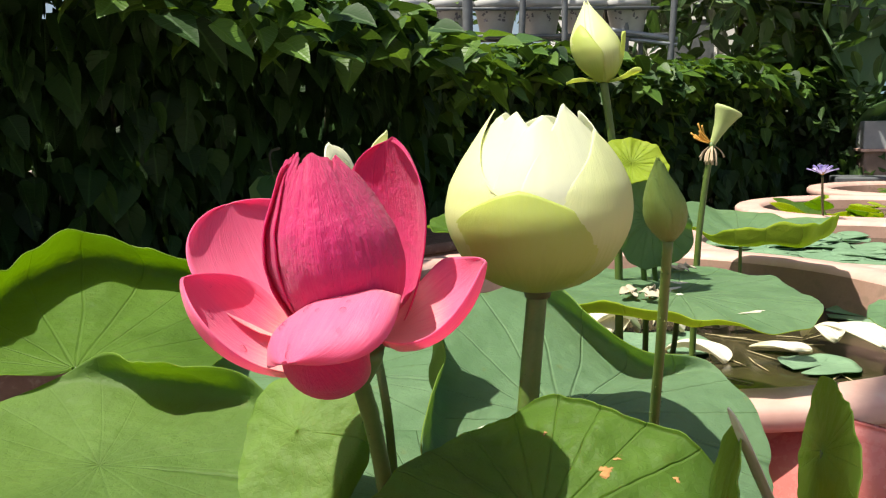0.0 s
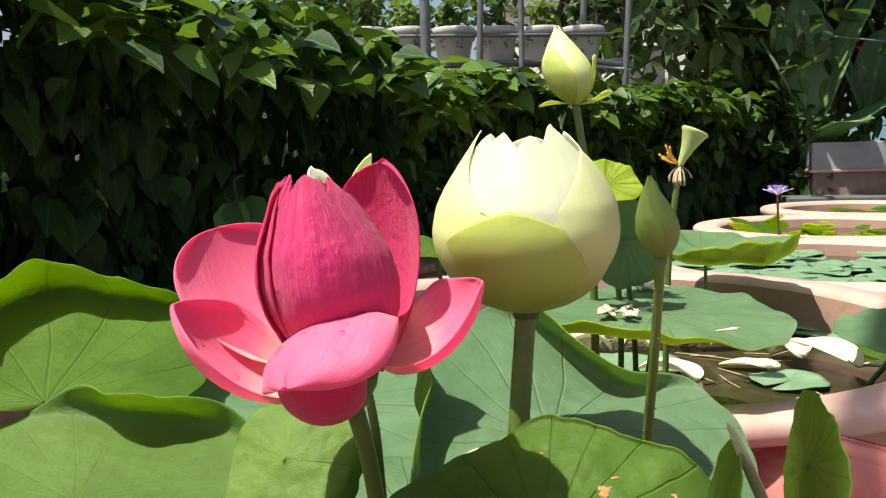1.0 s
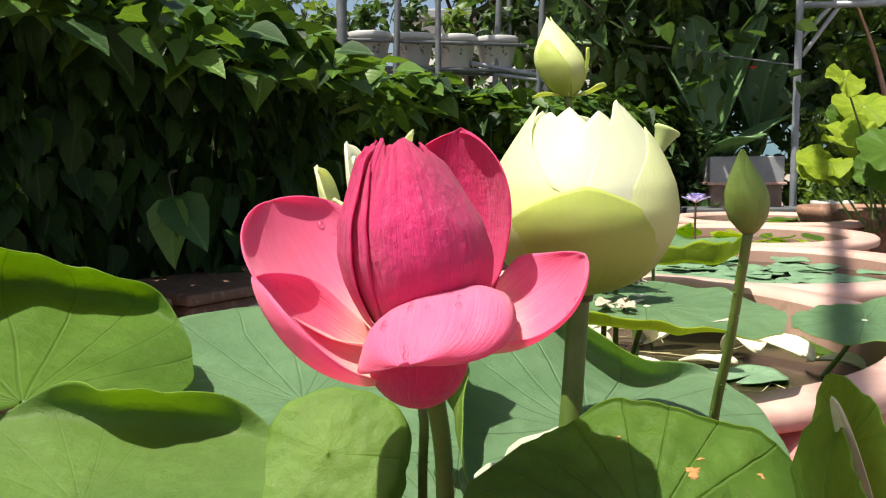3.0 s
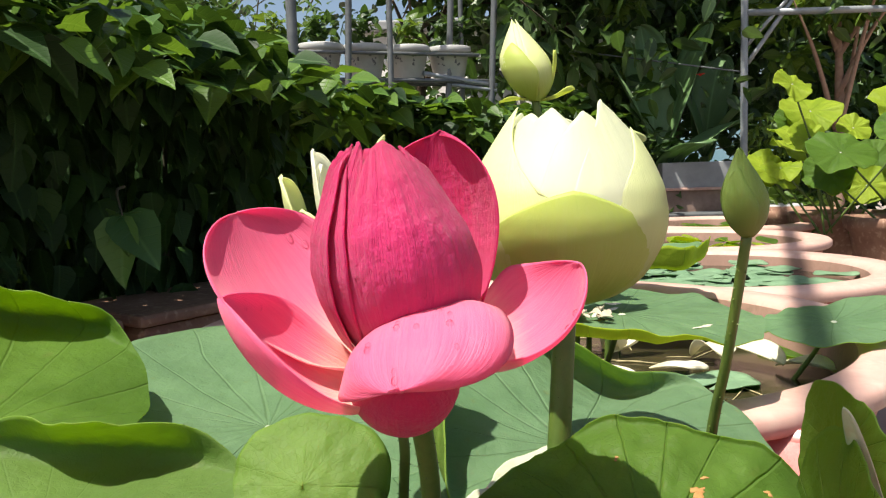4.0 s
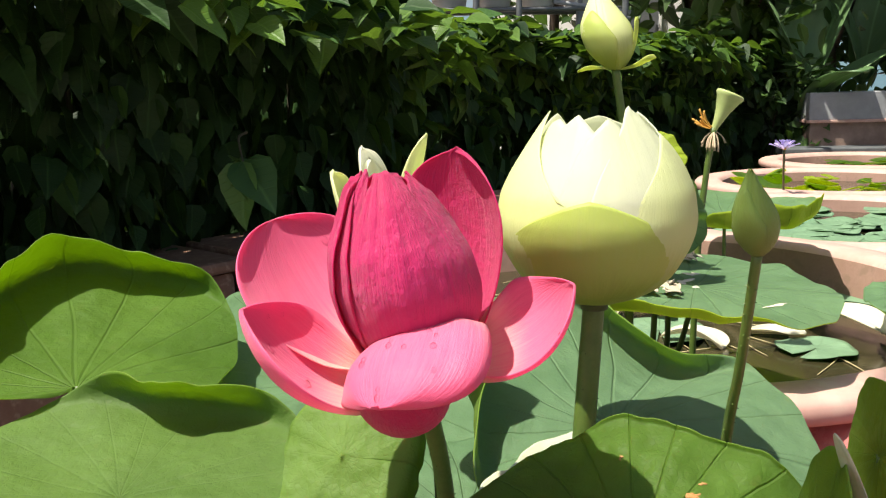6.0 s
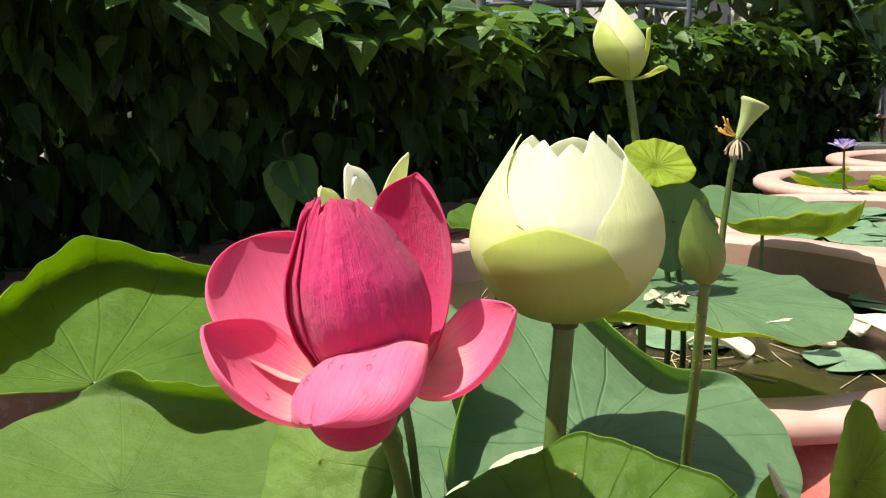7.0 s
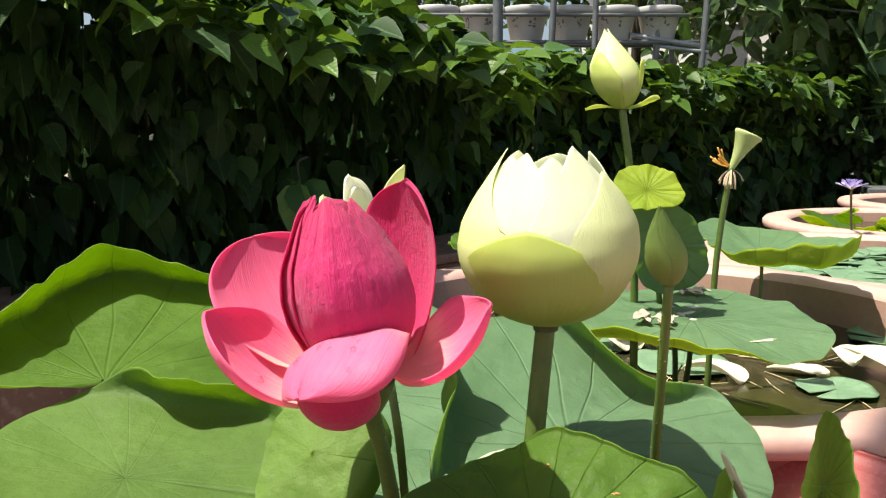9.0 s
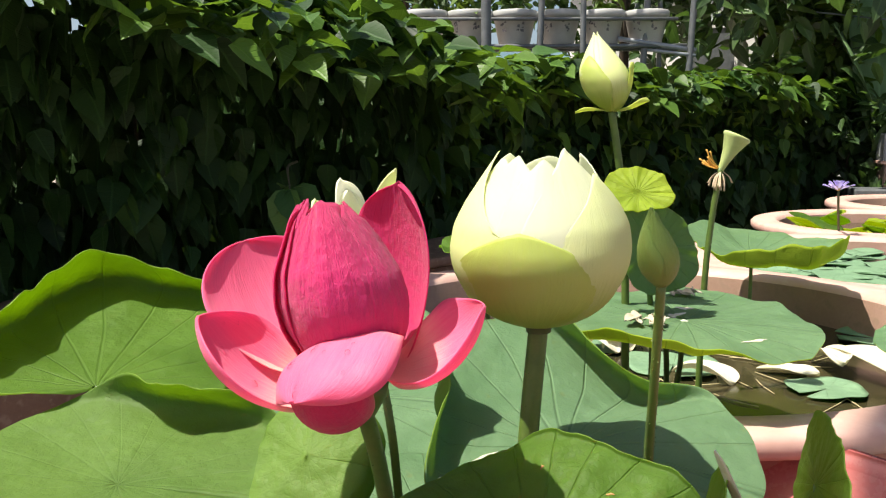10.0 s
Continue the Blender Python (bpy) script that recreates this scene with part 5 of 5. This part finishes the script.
def pink_lotus():
    base = np.array((0.050, 0.560, 0.605))
    ob = thing("pink_lotus", "half-open pink lotus flower with cream petal bases and dewdrops", "flower", at=tuple(base))
    root = np.array((0.0458, 0.5582, 0.6246))
    cone = smooth_prof([(0, 0.018), (0.12, 0.0320), (0.3, 0.0425), (0.45, 0.0455), (0.62, 0.0420), (0.78, 0.0315), (0.9, 0.0230), (1, 0.0120)])
    tip = (0.0336, 0.5433, 0.7522)
    bow = (0.0034, -0.0033)
    for az, half, t1, gap, edge, kink in ((75, 62, 0.96, -0.004, 0, 0), (140, 58, 0.97, -0.002, 0, 0), (10, 60, 0.98, -0.0012, 0, 0), (-168, 48, 0.985, 0.0002, 0.002, 0), (-138, 40, 1.0, 0.0006, 0.0, 0.004),
                                          (-158, 26, 0.985, 0.0026, 0.0030, -0.002), (-20, 44, 0.97, 0.0006, 0.0, 0), (-76, 54, 1.0, 0.0050, -0.0006, 0.0100)):
        g = shell_petal(root, tip, cone, az, half, t1, gap=gap, seed=int(az) % 97, shape=2.2, arch=0.12 if half > 30 else 0.05, edge=edge, kink=kink, bow=bow, crumple=0.0012, n=40, m=41)
        pt = add_petal(ob, g, [M_PINK], "deep magenta petal closed over the heart")
        if az == -76:
            dewdrops(pt, g, 9, 3, v0=0.25, v1=0.7, size=(0.0008, 0.0016))

    bud_heart(ob, root, tip, cone, M_PINK, 0.6, bow)

    def op(label, mat, drops=0, **k):
        g = open_petal(**k)
        pt = add_petal(ob, g, [mat], label)
        if drops:
            dewdrops(pt, g, drops, 5 + drops)

    op("tall pink petal standing open", M_PINK, base=(0.0626, 0.5886, 0.6104), az=57.4, length=0.1537, width=0.0673, e0=48, e1=104, cup0=1.04, cup1=0.754, bend=0.567, shape=(0.725, 3.04, 1.17), roll=1.4, skew=0.015, seed=2, nose=0.02)
    op("broad light-pink petal", M_PINK_LIGHT, drops=3, base=(0.0355, 0.5694, 0.613), az=169.8, length=0.150, width=0.0735, e0=16, e1=69, cup0=0.78, cup1=0.48, bend=1.0, shape=(0.534, 3.75, 1.17), roll=-16.9, skew=-0.071, seed=3)
    op("boat-shaped pink petal with cream base", M_PINK_LIGHT, drops=4, base=(0.0399, 0.5466, 0.6064), az=205.8, length=0.1284, width=0.0581, e0=-5.8, e1=74.3, cup0=1.264, cup1=1.0, bend=1.05, shape=(0.526, 3.01, 1.17), roll=-24.6, seed=4)
    op("pink petal arching outward with drooping tip", M_PINK_LIGHT, drops=14, base=(0.0535, 0.5665, 0.6333), az=-92.2, length=0.1291, width=0.0585, e0=70.7, e1=-52.0, cup0=-0.491, cup1=-1.0, bend=0.8445, shape=(0.523, 6.6, 1.17), seed=5, wav=0.004, roll=18.7, nose=0.012)
    op("lower pink petal with pale inner face", M_PINK, base=(0.0517, 0.5578, 0.5959), az=-99.5, length=0.099, width=0.0677, e0=-19.2, e1=71.3, cup0=1.411, cup1=2.026, bend=1.213, shape=(0.573, 3.11, 1.17), seed=6, roll=4.5, skew=0.1134, wav=0.001)
    op("boat-shaped pink petal with cream base", M_PINK_LIGHT, drops=3, base=(0.0641, 0.5681, 0.6229), az=-12.6, length=0.1143, width=0.0691, e0=-4.7, e1=82.6, cup0=1.678, cup1=0.5125, bend=1.256, shape=(0.588, 2.542, 1.17), roll=28.4, skew=-0.019, seed=7, nose=-0.012)
    v, f, uv = lathe([(0.001, -0.012), (0.010, -0.012), (0.018, 0.002), (0.020, 0.012), (0.001, 0.016)], 20, tuple(base))
    part("receptacle", mesh_from("receptacle", v, f, uv, [M_STEM]), ob)
    stalk(ob, [(0.049, 0.65, 0.30), (0.0535, 0.612, 0.45), (0.0555, 0.580, 0.54), tuple(base + np.array((0, 0, -0.004)))], [0.0075, 0.0068, 0.0062, 0.0066], M_STEM, 90, 3)
    return ob


PINK = pink_lotus()

# ---- large white bud ----


def white_lotus():
    base = np.array((0.156, 0.700, 0.634))
    tip = (0.158, 0.702, 0.782)
    ob = thing("white_lotus", "large pale lotus bud, white inside with lime-green outer petals", "flower", at=tuple(base))
    pr = smooth_prof([(0, 0.010), (0.02, 0.024), (0.05, 0.036), (0.10, 0.0485), (0.17, 0.0592), (0.30, 0.0700), (0.38, 0.0738), (0.46, 0.0748), (0.59, 0.0712), (0.71, 0.0625), (0.84, 0.0505), (0.92, 0.0430), (1.0, 0.0350)], 90)
    # az, half angle, reach, gap, outline, arch, point, material, label
    petals = ((90, 70, 0.95, -0.0040, 2.2, 0.15, 0.012, M_WHITE, "white inner petal"), (150, 60, 0.97, -0.0030, 1.8, 0.18, 0.012, M_WHITE, "white inner petal"),
              (25, 56, 0.97, -0.0030, 1.8, 0.18, 0.012, M_WHITE, "white inner petal"), (-140, 52, 0.95, -0.0050, 2.0, 0.15, 0.010, M_WHITE, "white inner petal"),
              (-112, 50, 0.965, -0.0030, 1.6, 0.20, 0.014, M_WHITE, "broad white petal"), (-78, 34, 0.945, -0.0014, 1.8, 0.16, 0.012, M_WHITE, "white petal"), (-50, 44, 1.0, -0.0006, 1.5, 0.26, 0.016, M_WHITE, "tall white petal"),
              (-170, 76, 0.96, 0.0008, 1.4, 0.40, 0.040, M_CREAM, "pale green-edged petal"), (-24, 66, 0.85, 0.0010, 1.3, 0.42, 0.030, M_CREAM, "pale green-edged petal"),
              (85, 74, 0.86, 0.0004, 1.6, 0.34, 0.020, M_CREAM, "pale green-edged petal"), (-93, 78, 0.560, 0.0016, 2.0, 0.46, 0.030, M_LIME, "lime-green outer petal"))
    for az, half, t1, gap, shape, arch, point, mat, lab in petals:
        add_petal(ob, shell_petal(base, tip, pr, az, half, t1, gap=gap, seed=int(az + 180), shape=shape, point=point, crumple=0.0003, n=32, m=41, arch=arch, edge=-gap - 0.0012 if gap > 0 else 0.0), [mat], lab)
    bud_heart(ob, base, tip, pr[:50], M_WHITE, 0.55)
    v, f, uv = lathe([(0.001, -0.006), (0.0105, -0.006), (0.0115, -0.001), (0.013, 0.004), (0.001, 0.006)], 18, tuple(base))
    part("receptacle", mesh_from("receptacle", v, f, uv, [M_STEM_DARK]), ob)
    stalk(ob, [(0.140, 0.69, 0.30), (0.144, 0.688, 0.45), (0.150, 0.692, 0.55), tuple(base)], [0.0098, 0.0095, 0.0088, 0.0085], M_STEM, 40, 4)
    return ob


white_lotus()


def upright_bud():
    """The pale tall bud with loosened outer petals."""
    base = np.array((0.176, 1.135, 0.822))
    ob = thing("lotus_bud", "pale lime lotus bud with small loosened outer petals", "flower bud", at=tuple(base))
    pr = smooth_prof([(0, 0.006), (0.08, 0.017), (0.22, 0.027), (0.4, 0.0325), (0.55, 0.030), (0.75, 0.018), (0.9, 0.008), (1.0, 0.001)])
    tip = (0.152, 1.150, 0.924)
    for az, half, t1, gap, mat in ((90, 75, 0.98, 0.0, M_CREAM), (-20, 70, 1.0, 0.0006, M_CREAM), (-170, 68, 1.0, 0.0004, M_CREAM), (-120, 48, 0.68, 0.0016, M_LIME)):
        add_petal(ob, shell_petal(base, tip, pr, az, half, t1, gap=gap, seed=int(az + 200), point=0.03, arch=0.36 if mat is M_LIME else 0.08), [mat])
    bud_heart(ob, base, tip, pr, M_CREAM)
    add_petal(ob, open_petal(base + np.array((0.012, 0, 0.004)), 0, 0.062, 0.013, 35, 95, 1.0, 0.8, 0.5, seed=2), [M_LIME], "loosened outer petal")
    add_petal(ob, open_petal(base, -14, 0.052, 0.012, -5, 35, 1.0, 0.8, 1.0, seed=3), [M_LIME], "small sepal bent outward")
    add_petal(ob, open_petal(base, 196, 0.048, 0.010, 10, -12, 0.8, 0.6, 1.0, seed=4), [M_LIME], "small sepal bent outward")
    stalk(ob, [(0.20, 1.18, 0.30), (0.196, 1.16, 0.60), (0.190, 1.145, 0.72), tuple(base + np.array((0, 0, 0.003)))], [0.0058, 0.0054, 0.0050, 0.0052], M_STEM, 60, 5)


upright_bud()


def green_bud():
    base = np.array((0.259, 0.604, 0.690))
    ob = thing("lotus_bud", "small closed olive-green lotus bud on a thin stem", "flower bud", at=tuple(base))
    pr = smooth_prof([(0, 0.0032), (0.07, 0.0075), (0.2, 0.0118), (0.36, 0.0137), (0.5, 0.0132), (0.7, 0.0090), (0.88, 0.0038), (1.0, 0.0005)])
    tip = (0.252, 0.597, 0.7445)
    for az, half, t1, gap in ((90, 75, 0.98, 0.0), (-170, 75, 1.0, 0.0002), (-35, 75, 1.0, 0.0005), (-125, 52, 0.78, 0.0009)):
        add_petal(ob, shell_petal(base, tip, pr, az, half, t1, gap=gap, seed=int(az + 200), point=0.03, arch=0.36 if gap > 0.0008 else 0.06), [M_BUD], thick=0.0005)
    bud_heart(ob, base, tip, pr, M_BUD)
    stalk(ob, [(0.250, 0.70, 0.30), (0.251, 0.660, 0.52), (0.255, 0.628, 0.61), tuple(base + np.array((0, 0, 0.002)))], [0.0042, 0.0040, 0.0035, 0.0034], M_STEM, 80, 6)


green_bud()


def seed_pod():
    base = np.array((0.323, 1.349, 0.735))
    ob = thing("seed_pod", "young green lotus pod with withered stamens hanging below", "seed pod", at=tuple(base))
    prof = [(0.0045, 0.0), (0.0065, 0.012), (0.011, 0.03), (0.0185, 0.05), (0.0215, 0.054), (0.0205, 0.057), (0.012, 0.0555), (0.001, 0.055)]
    v, f, uv = lathe(prof, 24, (0, 0, 0), 0.03, 4)
    m = Matrix.Translation(base) @ Euler((radians(-6), radians(24), 0)).to_matrix().to_4x4()
    v = [m @ Vector(p) for p in v]
    part("pod", mesh_from("pod", v, f, uv, [M_POD]), ob, "pale green funnel-shaped pod")
    r = np.random.RandomState(3)
    for i in range(34):
        up = i < 12
        a = radians(r.uniform(140, 215)) if up else r.uniform(0, 6.28)
        ln = r.uniform(0.024, 0.040)
        el = radians(r.uniform(15, 60)) if up else radians(r.uniform(-85, -45))
        d = np.array([math.cos(a) * math.cos(el), math.sin(a) * math.cos(el), math.sin(el)]) * ln
        q = base + d
        v, f, uv = tube([base, base + d * 0.5 + np.array((math.cos(a), math.sin(a), 0)) * 0.004, q], [0.0008, 0.0010, 0.0015 if up else 0.0018], 5, 4)
        part("stamen", mesh_from("stamen", v, f, uv, [M_STAMEN if up else M_WITHER]), ob)
    stalk(ob, [(0.30, 1.36, 0.30), (0.305, 1.352, 0.55), (0.313, 1.35, 0.66), tuple(base + np.array((0, 0, 0.003)))], [0.0052, 0.005, 0.0046, 0.0046], M_STEM, 60, 7)


seed_pod()


def rear_white_lotus():
    base = np.array((-0.012, 0.722, 0.650))
    ob = thing("white_lotus", "opening white lotus with pointed pale-green petals", "flower", at=tuple(base))
    for az, ln, wd, e0, e1, mat, sd in ((180, 0.104, 0.036, 6, 90, M_CREAM, 1), (172, 0.108, 0.042, 54, 90, M_IVORY, 2), (158, 0.098, 0.034, 52, 92, M_IVORY, 8), (230, 0.076, 0.022, 10, 80, M_CREAM, 3), (0, 0.118, 0.036, 63, 80, M_CREAM, 4),
                                        (22, 0.106, 0.036, 50, 90, M_IVORY, 5), (-75, 0.074, 0.030, 45, 90, M_IVORY, 6), (-25, 0.100, 0.026, 34, 84, M_IVORY, 7)):
        add_petal(ob, open_petal(base, az, ln, wd, e0, e1, 1.1, 0.8, 0.6, (0.7, 2.2, 1.2), seed=sd, nose=0.03), [mat])
    stalk(ob, [(0.020, 0.74, 0.30), (0.029, 0.688, 0.48), (0.030, 0.665, 0.56), tuple(base)], [0.0042, 0.0040, 0.0038, 0.0042], M_STEM, 90, 8)


rear_white_lotus()


# ---- floating things in the first tub ----
WZ = T1[2] - 0.085
for i, (x, y, r, mat, lab) in enumerate(((0.67, 1.78, 0.10, M_PAD, "round bluish pad on the brown water"), (0.70, 1.64, 0.06, M_LEAF, "light green pad on the brown water"),
                                         (0.50, 1.42, 0.062, M_PAD, "small bluish pad beside the rim"), (0.26, 1.50, 0.085, M_PAD, "light green pad among fallen petals"), (0.30, 1.98, 0.08, M_LEAF_BLUE, "bluish pad on the brown water"),
                                         (0.12, 1.62, 0.07, M_PAD, "light green pad among fallen petals"))):
    pad((x, y, WZ), r, mat, 300 + i, lab, 0.03, "pads on the first tub")


def fallen_petal(at, az, ln, wd, e0, e1, seed):
    g = open_petal(at, az, ln, wd, e0, e1, 1.0, 0.7, 1.0, (0.7, 3.0, 1.15), seed=seed, wav=0.006)
    ob = tagged(part("fallen_petal", mesh_from("fallen_petal", g[0], g[1], g[2], [M_DEAD]), None, "curled cream-white fallen petal floating on the water"), "", "petal", "fallen petals")
    solid(ob, 0.001)


for i, (x, y, az, ln, wd, e0, e1) in enumerate(((0.24, 1.62, 8, 0.17, 0.052, 70, -60), (0.28, 1.66, 20, 0.12, 0.045, 75, -85), (0.22, 1.60, -20, 0.10, 0.040, 80, -70), (0.36, 1.63, 5, 0.10, 0.030, 10, 60),
                                                (0.13, 1.57, 15, 0.11, 0.045, 75, -80), (0.10, 1.60, -40, 0.09, 0.040, 60, -60), (0.18, 1.56, 70, 0.08, 0.036, 80, -40),
                                                (0.51, 1.60, -55, 0.19, 0.040, 35, -25), (0.50, 1.59, -70, 0.12, 0.032, 55, -30), (0.62, 1.50, -30, 0.10, 0.030, 20, -20),
                                                (0.26, 1.45, -15, 0.11, 0.040, 30, -35), (0.40, 1.50, -10, 0.10, 0.022, 8, -6))):
    fallen_petal((x, y, WZ + 0.008), az, ln, wd, e0, e1, i)


def straw():
    """Dry stalks and bits floating on the first tub."""
    r = np.random.RandomState(9)
    pieces = []
    for i in range(70):
        a, q = r.uniform(0, 6.28), math.sqrt(r.uniform(0, 1)) * 0.44
        p = np.array([T1[0] + q * math.cos(a), T1[1] + q * math.sin(a), WZ + 0.002])
        d = r.uniform(0, 6.28)
        e = np.array([math.cos(d), math.sin(d), 0]) * r.uniform(0.02, 0.09)
        pieces.append(tube([p - e, p + r.uniform(-0.008, 0.008, 3) * np.array([1, 1, 0.1]), p + e], [0.0008, 0.0012, 0.0008], 5, 3))
    v, f, uv = merge(*pieces)
    tagged(part("straw", mesh_from("straw", v, f, uv, [M_STRAW]), None, "dry stalks and bits afloat on the water", "stuff"), "", "debris")


straw()


def fragment(at, az, ln, wd, e0, e1, seed):
    """A withered petal scrap lying on a leaf."""
    g = open_petal(at, az, ln, wd, e0, e1, 0.8, 0.5, 1.0, (0.5, 3.0, 1.1), seed=seed, wav=0.004, n=10, m=7)
    ob = tagged(part("withered_petal", mesh_from("withered_petal", g[0], g[1], g[2], [M_SCRAP]), None, "curled dry beige petal scrap on the bluish leaf"), "", "petal", "withered petal scraps")
    solid(ob, 0.0008)


r_ = np.random.RandomState(51)
for i in range(16):
    near = i < 10
    x, y = (0.230 + r_.uniform(-0.028, 0.030), 1.065 + r_.uniform(-0.035, 0.035)) if near else (0.286 + r_.uniform(-0.03, 0.02), 1.235 + r_.uniform(-0.02, 0.02))
    fragment((x, y, 0.5615), r_.uniform(0, 360), r_.uniform(0.016, 0.034), r_.uniform(0.004, 0.008), r_.uniform(15, 50), r_.uniform(-40, 5), 400 + i)
